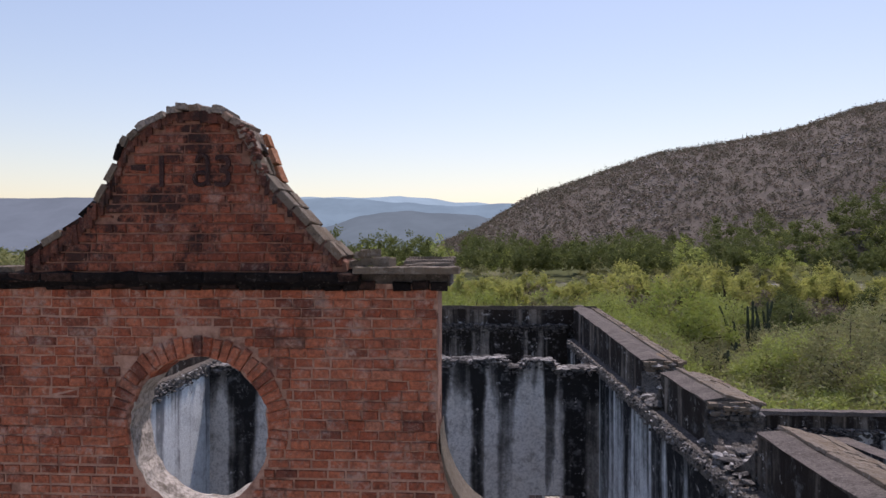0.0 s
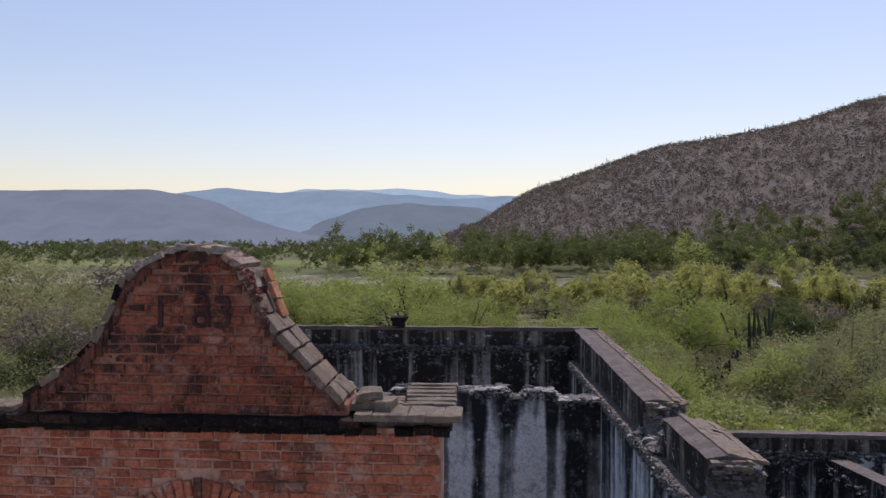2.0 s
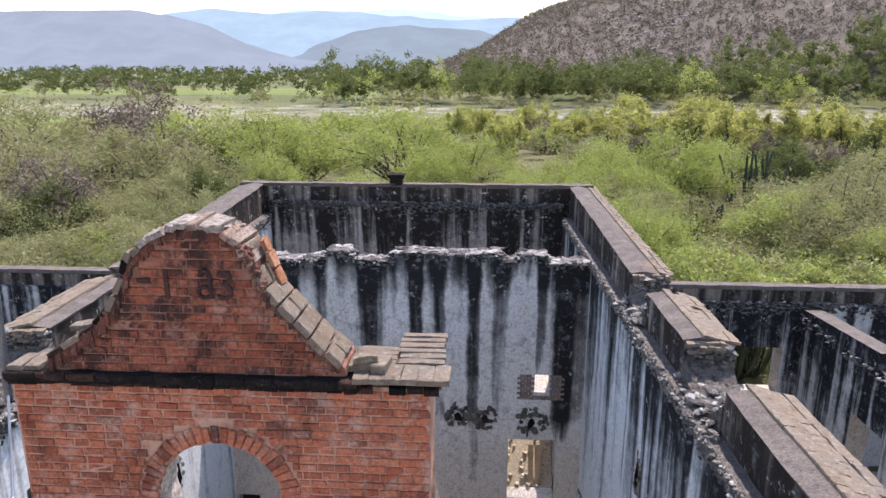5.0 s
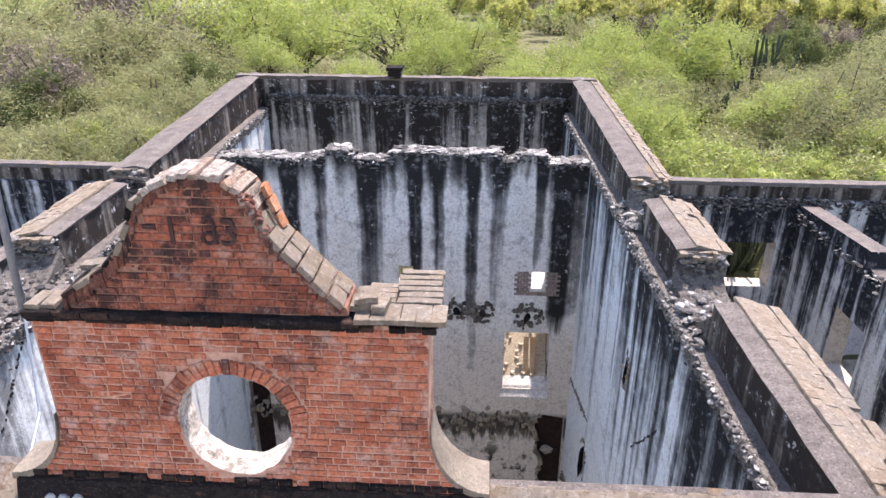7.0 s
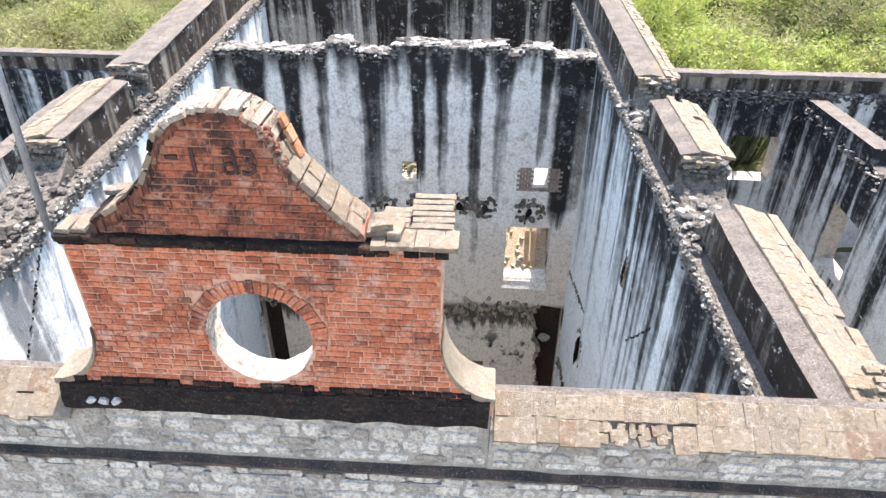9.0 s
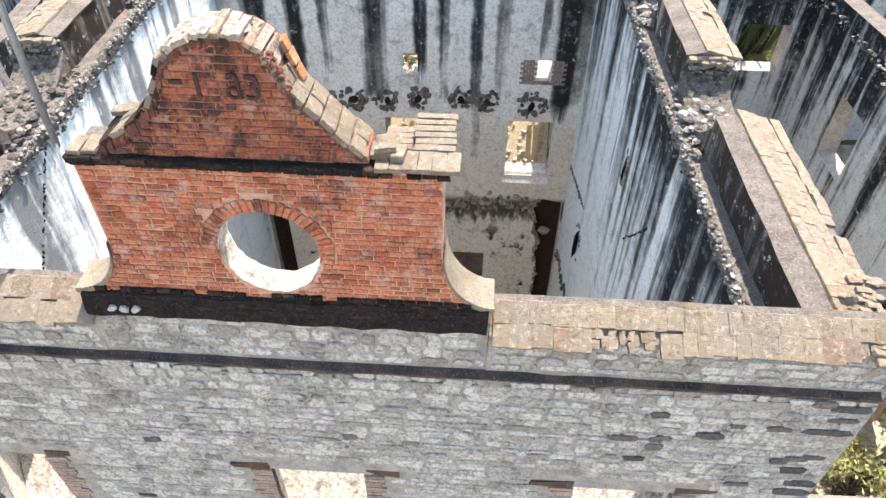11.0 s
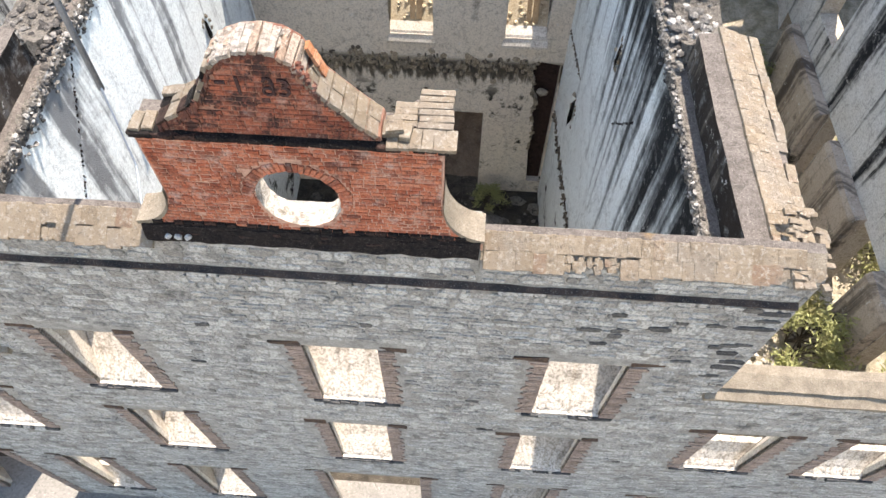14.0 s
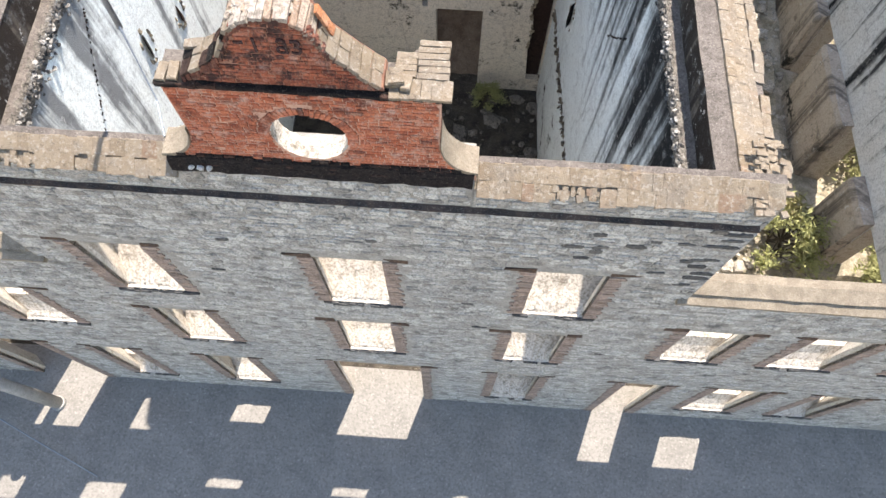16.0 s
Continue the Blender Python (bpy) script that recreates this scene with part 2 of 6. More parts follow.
M_BRICK = brick_material("red_brick", ((0.36, 0.1, 0.054), (0.50, 0.168, 0.094), (0.22, 0.074, 0.05)), 0.4, 0.7)
M_BRICK_GABLE = brick_material("gable_brick", ((0.24, 0.07, 0.042), (0.36, 0.114, 0.066), (0.11, 0.045, 0.036)), 0.9, 0.4, reach=0.035)
M_MORTAR = mortar_material("brick_mortar", (0.48, 0.30, 0.23), (0.36, 0.21, 0.155))
M_EDGE = brick_material("sooty_edge_brick", ((0.10, 0.04, 0.032), (0.18, 0.07, 0.048), (0.05, 0.03, 0.03)), 0.8, 0.3)
M_MORTAR_DARK = mortar_material("gable_mortar", (0.30, 0.165, 0.12), (0.2, 0.105, 0.078))
M_TILE = tile_material()
M_LIME = lime_material()
M_CREAM = stone_material("cream_render", ((0.50, 0.45, 0.39), (0.56, 0.51, 0.45), (0.46, 0.40, 0.335)), 0.6, 3.4, (0.17, 0.14, 0.105), 0.04)
M_SILL = stone_material("worn_sill_render", ((0.60, 0.55, 0.495), (0.66, 0.61, 0.555), (0.55, 0.49, 0.425)), 0.7, 3.5, (0.10, 0.085, 0.065), 0.05)
M_REVEAL = stone_material("limewashed_reveal", ((0.62, 0.585, 0.53), (0.67, 0.635, 0.585), (0.56, 0.515, 0.45)), 0.5, 2.6, (0.22, 0.18, 0.14), 0.03)
# black crust on masonry; the same black is painted as shade in holes
M_SOOT_SHADE = stone_material("black_crust_and_shade", ((0.012, 0.011, 0.011), (0.026, 0.021, 0.02), (0.07, 0.04, 0.032)), 0.7, 4.5, (0.008, 0.007, 0.008), 0.05, 0.15)
M_SHOULDER = plain_material("worn_shoulder_render", (0.25, 0.215, 0.17), (0.175, 0.147, 0.115), 3.2, 0.95, 0.04)
M_FACADE = stone_material("grey_rubble_stone", ((0.34, 0.33, 0.312), (0.50, 0.49, 0.465), (0.26, 0.245, 0.225)), 0.7, 1.7, (0.07, 0.069, 0.07))
M_FACADE_BED = plain_material("grey_bedding_mortar", (0.36, 0.349, 0.33), (0.23, 0.222, 0.21), 3.5, 0.95, 0.04)
M_QUOIN = plain_material("black_stained_stone", (0.035, 0.037, 0.04), (0.085, 0.085, 0.088), 4.0)
M_RUBBLE = stone_material("whitish_rubble", ((0.035, 0.033, 0.031), (0.20, 0.192, 0.18), (0.42, 0.405, 0.385)), 1.0, 9.0)
M_BAND = stone_material("sooty_rubble", ((0.04, 0.037, 0.035), (0.12, 0.11, 0.10), (0.24, 0.225, 0.21)), 0.8, 5.0)
# the broad black runs down the inner cross wall: place, half width, lower end
RUNS = ((-8.3, 0.4, 14.2), (-6.8, 0.24, 14.8), (-5.7, 0.2, 15.2), (-3.95, 0.38, 13.9), (-2.25, 0.24, 15.2), (-1.4, 0.2, 13.9), (-0.17, 0.23, 11.0), (0.73, 0.32, 13.6), (2.2, 0.18, 16.0), (3.0, 0.3, 13.4), (3.5, 0.42, 13.0))
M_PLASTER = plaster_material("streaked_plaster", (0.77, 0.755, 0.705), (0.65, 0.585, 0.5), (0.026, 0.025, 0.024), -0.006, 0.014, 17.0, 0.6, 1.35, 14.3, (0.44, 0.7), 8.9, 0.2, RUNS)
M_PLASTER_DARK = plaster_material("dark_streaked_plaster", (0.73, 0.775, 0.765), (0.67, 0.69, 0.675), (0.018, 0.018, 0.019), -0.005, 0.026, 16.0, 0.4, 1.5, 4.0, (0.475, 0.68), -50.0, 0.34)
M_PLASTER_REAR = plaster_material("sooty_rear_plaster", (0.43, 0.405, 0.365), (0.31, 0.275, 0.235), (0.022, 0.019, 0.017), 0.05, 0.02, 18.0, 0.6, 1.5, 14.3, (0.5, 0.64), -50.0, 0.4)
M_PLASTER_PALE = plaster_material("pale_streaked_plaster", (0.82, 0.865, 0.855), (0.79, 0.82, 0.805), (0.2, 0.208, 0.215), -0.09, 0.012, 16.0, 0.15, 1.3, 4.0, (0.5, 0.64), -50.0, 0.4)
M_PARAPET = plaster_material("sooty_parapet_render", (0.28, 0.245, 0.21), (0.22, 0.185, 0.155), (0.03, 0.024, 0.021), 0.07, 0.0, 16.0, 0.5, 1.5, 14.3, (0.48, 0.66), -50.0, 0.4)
M_CORE = stone_material("broken_masonry", ((0.15, 0.135, 0.12), (0.24, 0.22, 0.195), (0.09, 0.082, 0.075)), 0.95, 5.0, (0.03, 0.028, 0.026), 0.08)
M_TIMBER = plain_material("weathered_timber", (0.10, 0.065, 0.045), (0.05, 0.035, 0.03), 6.0)
M_METAL = plain_material("galvanised_pole", (0.28, 0.31, 0.35), (0.22, 0.25, 0.29), 5.0, 0.5, 0.002, 0.6)
M_PAVING = plain_material("dusty_paving", (0.215, 0.205, 0.192), (0.175, 0.167, 0.157), 0.8, 0.9, 0.01)
# unseen ground far before the front, made pale to bounce sun onto it
M_BOUNCE = plain_material("pale_bounce_ground", (0.38, 0.335, 0.28), (0.31, 0.27, 0.225), 0.3, 0.95, 0.03)
M_HEAP = plain_material("pale_rubble_ground", (0.42, 0.37, 0.30), (0.22, 0.195, 0.14), 1.8, 0.95, 0.06)
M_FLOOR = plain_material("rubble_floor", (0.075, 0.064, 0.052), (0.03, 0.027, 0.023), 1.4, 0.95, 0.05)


# ---- mesh helpers ----
SKEW = 0.028  # the side walls are not quite square to the front


class Mesh:
    def __init__(self):
        self.v, self.f, self.k = [], [], []

    def add(self, verts, faces, k=0):
        o = len(self.v)
        self.v += [tuple(p) for p in verts]
        self.f += [tuple(i + o for i in q) for q in faces]
        self.k += [k] * len(faces)

    def box(self, x0, x1, y0, y1, z0, z1, k=0, jit=0.0):
        p = [(x, y, z) for z in (z0, z1) for y in (y0, y1) for x in (x0, x1)]
        if jit:
            p = [tuple(c + random.uniform(-jit, jit) for c in q) for q in p]
        self.add(p, [(0, 2, 3, 1), (4, 5, 7, 6), (0, 1, 5, 4), (2, 6, 7, 3), (0, 4, 6, 2), (1, 3, 7, 5)], k)

    def slab(self, outline, holes, d0, d1, axis="x", k=0, k_hole=None, k_top=None, back=None):
        """A wall: an outline in (along, z) with holes, between the depths d0 and d1. back: the holes' outlines on the far face."""
        put = (lambda s, d, z: (s, d, z)) if axis == "x" else (lambda s, d, z: (d, s, z))
        loops = [outline, *holes]
        flat = [Vector((s, z, 0)) for lp in loops for s, z in lp]
        tris = tessellate_polygon([[Vector((s, z, 0)) for s, z in lp] for lp in loops])
        n = len(flat)
        far = [outline, *(back or holes)]
        vs = [put(p.x, d0, p.y) for p in flat] + [put(q[0], d1, q[1]) for lp in far for q in lp]
        o = len(self.v)
        self.v += vs
        self.f += [tuple(o + i for i in t) for t in tris]
        self.f += [tuple(o + n + i for i in reversed(t)) for t in (tessellate_polygon([[Vector((q[0], q[1], 0)) for q in lp] for lp in far]) if back else tris)]
        self.k += [k] * (len(self.f) - len(self.k))
        c = 0
        for li, lp in enumerate(loops):
            for i in range(len(lp)):
                j = (i + 1) % len(lp)
                self.f.append((o + c + i, o + c + j, o + n + c + j, o + n + c + i))
                up = k_top is not None and li == 0 and abs(lp[i][0] - lp[j][0]) > abs(lp[i][1] - lp[j][1]) and min(lp[i][1], lp[j][1]) > 12
                self.k.append(k_hole if li and k_hole is not None else (k_top if up else k))
            c += len(lp)

    def run(self, profile, a0, a1, axis="y", step=0.5, jit=0.015, k=0, ks=None):
        """A profile in (across, z) drawn along a wall, a little uneven."""
        count = max(2, int(abs(a1 - a0) / step) + 1)
        put = (lambda s, d, z: (s, d, z)) if axis == "x" else (lambda s, d, z: (d, s, z))
        o, m = len(self.v), len(profile)
        for i in range(count):
            a = a0 + (a1 - a0) * i / (count - 1)
            for d, z in profile:
                self.v.append(put(a + random.uniform(-jit, jit), d + random.uniform(-jit, jit), z + random.uniform(-jit, jit)))
        for i in range(count - 1):
            for j in range(m):
                jj = (j + 1) % m
                self.f.append((o + i * m + j, o + i * m + jj, o + (i + 1) * m + jj, o + (i + 1) * m + j))
                self.k.append(ks[j] if ks else k)
        self.f += [tuple(o + j for j in range(m)), tuple(o + (count - 1) * m + j for j in range(m))]
        self.k += [k, k]

    def rock(self, c, sx, sy, sz, k=0):
        a = random.uniform(0, 6.28)
        ca, sa = math.cos(a), math.sin(a)
        p = []
        for x, y, z in ICO:
            f = random.uniform(0.72, 1.15)
            x, y, z = x * f * sx, y * f * sy, z * f * sz
            p.append((c[0] + x * ca - y * sa, c[1] + x * sa + y * ca, c[2] + z))
        self.add(p, ICO_F, k)

    def face_stone(self, x0, x1, z0, z1, y, proud, k=0):
        """A squared rubble stone that stands a little out of a wall that faces -y."""
        w, h = x1 - x0, z1 - z0
        cut = [(0.0, 0.26), (0.14, 0.0), (0.84, 0.0), (1.0, 0.28), (0.97, 0.76), (0.78, 1.0), (0.18, 1.0), (0.0, 0.76)]
        rim = [(x0 + w * min(1, max(0, a + random.uniform(-0.11, 0.11))), z0 + h * min(1, max(0, b + random.uniform(-0.13, 0.13)))) for a, b in cut]
        cx, cz = (x0 + x1) / 2, (z0 + z1) / 2
        t = random.uniform(-0.3, 0.3) * proud
        p = [(x, y, z) for x, z in rim] + [(cx + (x - cx) * 0.91, y - proud - t * (z - cz) / h * 2, cz + (z - cz) * 0.84) for x, z in rim]
        self.add(p, [(i, (i + 1) % 8, 8 + (i + 1) % 8, 8 + i) for i in range(8)] + [tuple(range(8, 16))], k)

    def tube(self, pts, radii, sides=7, k=0):
        o = len(self.v)
        for i, (p, r) in enumerate(zip(pts, radii)):
            d = (Vector(pts[min(i + 1, len(pts) - 1)]) - Vector(pts[max(i - 1, 0)])).normalized()
            s = d.orthogonal().normalized()
            q = d.cross(s)
            for j in range(sides):
                a = 2 * math.pi * j / sides
                self.v.append(tuple(Vector(p) + s * (r * math.cos(a)) + q * (r * math.sin(a))))
        for i in range(len(pts) - 1):
            for j in range(sides):
                jj = (j + 1) % sides
                self.f.append((o + i * sides + j, o + i * sides + jj, o + (i + 1) * sides + jj, o + (i + 1) * sides + j))
                self.k.append(k)
        self.f += [tuple(o + j for j in reversed(range(sides))), tuple(o + (len(pts) - 1) * sides + j for j in range(sides))]
        self.k += [k, k]

    def data(self, name, mats, skew=False, fix=True, smooth=False):
        me = bpy.data.meshes.new(name)
        v = self.v
        if skew:
            v = [(x - SKEW * (y - 5.75), y, z) for x, y, z in v]
        me.from_pydata(v, [], self.f)
        for m in mats if isinstance(mats, (list, tuple)) else [mats]:
            me.materials.append(m)
        me.polygons.foreach_set("material_index", self.k)
        if fix:
            bm = bmesh.new()
            bm.from_mesh(me)
            bmesh.ops.recalc_face_normals(bm, faces=bm.faces)
            bm.to_mesh(me)
            bm.free()
        if smooth:
            me.polygons.foreach_set("use_smooth", [True] * len(me.polygons))
        me.update()
        return me


_g = (1 + 5 ** 0.5) / 2
ICO = [Vector(p).normalized() for p in ((-1, _g, 0), (1, _g, 0), (-1, -_g, 0), (1, -_g, 0), (0, -1, _g), (0, 1, _g), (0, -1, -_g), (0, 1, -_g), (_g, 0, -1), (_g, 0, 1), (-_g, 0, -1), (-_g, 0, 1))]
ICO_F = [(0, 11, 5), (0, 5, 1), (0, 1, 7), (0, 7, 10), (0, 10, 11), (1, 5, 9), (5, 11, 4), (11, 10, 2), (10, 7, 6), (7, 1, 8), (3, 9, 4), (3, 4, 2), (3, 2, 6), (3, 6, 8), (3, 8, 9), (4, 9, 5), (2, 4, 11), (6, 2, 10), (8, 6, 7), (9, 8, 1)]


def part(name, mesh, mats, parent=None, label="", skew=False, fix=True, smooth=False, kind=""):
    ob = new(name, mesh.data(name, mats, skew, fix, smooth) if isinstance(mesh, Mesh) else mesh)
    ob.parent = parent
    return tagged(ob, label, kind=kind)


def rect(x0, x1, z0, z1):
    return [(x0, z0), (x1, z0), (x1, z1), (x0, z1)]


def ragged(s0, s1, z0, top, step=0.35, amp=0.12):
    """A wall's outline whose upper edge is broken. top: its height as a function of the place along it."""
    n = max(3, int(abs(s1 - s0) / step))
    up = [(s1 + (s0 - s1) * i / n, top(s1 + (s0 - s1) * i / n) + random.uniform(-amp, amp)) for i in range(n + 1)]
    return [(s0, z0), (s1, z0), *up]


# ---- ground ----
FRONT = 5.75  # the plane of the stone front


def hill_top(a):
    """The height of the near hill's crest, as rise over run, by the bearing."""
    return float(np.interp(a, [-0.03, 0.05, 0.12, 0.2, 0.31, 0.42, 0.5, 0.6, 0.8, 1.1, 1.6], [0.0, 0.03, 0.069, 0.1, 0.135, 0.154, 0.168, 0.2, 0.24, 0.25, 0.21]))


def ground_height(x, y):
    back = 13.2
    if y < 31.6:
        z = 0.0
        if 6.5 < x < 24 and y > 8.5:
            z = (5.4 + 0.9 * noise.noise((x * 0.4, y * 0.4, 1))) * min(1, (y - 8) / 3) + max(0, (y - 20) * 0.3)
        if abs(x) > 30:
            z = back * min(1, max(0, (y - 8) / 24))
    else:
        z = back - 1.7 * max(0, 1 - (y - 31.6) / 5) * max(0, min(1, (x - 7) / 3, (23 - x) / 3))
    r = math.hypot(x, y)
    a = math.atan2(x, y) + 0.0593
    z += 0.5 * noise.noise((x * 0.05, y * 0.05, 0)) * min(1, max(0, (y - 31) / 10))
    z -= 0 if y <= 31 else min(3.5, max(0, (r - 90) * 0.03))
    if y > 100:
        crest = 700 * math.cos(min(a, 0.9)) * hill_top(math.tan(max(-1.2, min(1.05, a)))) if a > -0.05 else 0
        s = (r - 380) / 320
        if s > 0 and crest > 0:
            lift = math.sin(min(1, s) * math.pi / 2) ** 1.15 if s < 1 else max(0.5, 1 - (s - 1) * 0.25)
            z += (crest + 12) * lift + 3.0 * noise.noise((x * 0.012, y * 0.012, 3)) * min(1, s * 2)
    return z


def ground():
    m = Mesh()
    xs = sorted({*np.linspace(-60, 60, 61), *np.linspace(-320, 700, 86), *np.linspace(-4800, -320, 25), *np.linspace(700, 4800, 25)})
    ys = sorted({*np.linspace(-60, 7.0, 12), *np.linspace(8, 31.0, 24), 31.5, 31.7, *np.linspace(32, 110, 40), *np.linspace(110, 800, 60), *np.linspace(800, 4800, 25), -400.0, -4800.0})
    for y in ys:
        for x in xs:
            m.v.append((x, y, ground_height(x, y)))
    w = len(xs)
    for j in range(len(ys) - 1):
        for i in range(w - 1):
            m.f.append((j * w + i, j * w + i + 1, (j + 1) * w + i + 1, (j + 1) * w + i))
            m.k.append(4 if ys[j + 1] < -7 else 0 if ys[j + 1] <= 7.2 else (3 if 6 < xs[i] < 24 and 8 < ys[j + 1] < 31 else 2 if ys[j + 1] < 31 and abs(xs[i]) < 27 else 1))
    n = Nodes("dry_earth_and_grass", 0.95)
    x, y, z = n.split()
    c = n.mix(n.ramp(n.noise(0.35, 6, 0.7), 0.35, 0.65), (0.075, 0.08, 0.035), (0.12, 0.11, 0.06))
    far = n.mix(n.ramp(n.noise(0.012, 5, 0.6), 0.40, 0.60), (0.085, 0.1, 0.042), (0.13, 0.13, 0.07))
    c = n.mix(n.ramp(y, 90.0, 180.0), c, far)
    wob = n.math("MULTIPLY", n.math("SUBTRACT", n.noise(0.02, 4, 0.6), 0.5), 90.0)
    yy = n.math("ADD", y, wob)
    bed = n.math("MULTIPLY", n.ramp(yy, 225.0, 250.0), n.ramp(yy, 330.0, 300.0))
    c = n.mix(n.math("MULTIPLY", bed, n.ramp(n.noise(0.09, 7, 0.75, off=7.0), 0.46, 0.6)), c, (0.26, 0.25, 0.228))
    field = n.math("MULTIPLY", n.math("MULTIPLY", n.ramp(y, 168.0, 172.0), n.ramp(y, 232.0, 228.0)), n.ramp(x, -88.0, -92.0))
    c = n.mix(field, c, n.mix(n.ramp(n.noise(0.2, 5), 0.4, 0.6), (0.10, 0.15, 0.035), (0.14, 0.18, 0.05)))
    strip = n.math("MULTIPLY", n.math("MULTIPLY", n.ramp(y, 420.0, 430.0), n.ramp(y, 560.0, 540.0)), n.ramp(x, -60.0, -80.0))
    c = n.mix(n.math("MULTIPLY", strip, 0.45), c, (0.16, 0.22, 0.05))
    hill = n.mix(n.ramp(n.noise(0.05, 8, 0.75), 0.35, 0.65), (0.108, 0.094, 0.08), (0.15, 0.13, 0.112))
    hill = n.mix(n.ramp(n.noise(0.03, 9, 0.8, off=60.0), 0.60, 0.72), hill, (0.24, 0.215, 0.195))
    c = n.mix(n.ramp(z, 14.5, 22.0), c, hill)
    earth = n.done(c, n.noise(1.2, 8, 0.7), 0.3, 0.6)
    ob = part("ground", m, [M_PAVING, earth, M_FLOOR, M_HEAP, M_BOUNCE], fix=False, smooth=False)
    return tagged(ob, "dry valley ground with dusty paving before the ruin", "ground", kind="structure")


ground()


# ---- the main building's shell ----
L_OUT, L_PAR, L_IN = -10.35, -9.25, -8.95
R_OUT, R_PAR, R_IN = 5.65, 4.62, 4.33
LEDGE, CAP = 20.35, 21.3
BACK = 30.3

WINDOWS = [(-8.95, -7.3, 14.35, 17.6), (-3.3, -1.7, 14.35, 17.6), (1.85, 3.5, 14.35, 17.6),
           (-9.05, -7.45, 8.9, 12.4), (-3.45, -1.85, 8.9, 12.4), (1.8, 3.4, 8.9, 12.4),
           (-9.4, -7.75, 1.8, 6.2), (1.85, 3.4, 1.8, 6.5)]
DOOR = (-4.35, -1.07, -0.02, 6.75)
SIDE_R = [(6.6, 8.3, 10.4, 13.75), (10.1, 11.9, 10.4, 13.75), (14.0, 15.7, 10.4, 13.75), (6.7, 8.2, -0.02, 6.4), (10.1, 12.0, 2.0, 6.5), (14.0, 15.5, 2.0, 6.5)]
SIDE_L = [(-14.2, -12.4, 10.0, 13.5), (-18.6, -16.9, 10.0, 13.5), (-13.7, -12.3, 1.8, 6.4), (-19.0, -15.9, -0.02, 6.6)]


def splay(o, thick=1.3):
    """The sides of an opening on the room's face of a front wall."""
    d = 1.0 if thick > 1 else 0.6
    return o[0] - (0.5 if abs(o[0] - L_IN) < 0.6 else d), o[1] + d


def front_wall(name, x0, x1, top, opens, label, thick=1.3):
    """A thick front whose openings widen towards the rooms."""
    m = Mesh()
    m.slab(rect(x0, x1, -0.3, top), [rect(*o) for o in opens], FRONT, FRONT + 0.24, "x", 0, 1)
    m.slab(rect(x0, x1, -0.3, top), [rect(*o) for o in opens], FRONT + 0.243, FRONT + thick, "x", 0, 1, back=[rect(*splay(o, thick), o[2] - 0.02, o[3] + 0.1) for o in opens])
    ob = part(name, m, [M_FACADE_BED, M_REVEAL])
    return tagged(ob, label, "wall", kind="structure")


wall_front = front_wall("wall_front", L_OUT, R_OUT, LEDGE, [*WINDOWS, DOOR], "tall grey rubble-stone front wall with empty windows")
wall_front_right = front_wall("wall_front_right", R_OUT, 24.0, 16.3, SIDE_R, "lower grey rubble-stone front wall of the side wing", 0.75)
wall_front_left = front_wall("wall_front_left", -26.0, L_OUT, 16.3, SIDE_L, "lower grey rubble-stone front wall of the side wing", 0.75)


COUNT = collections.Counter()


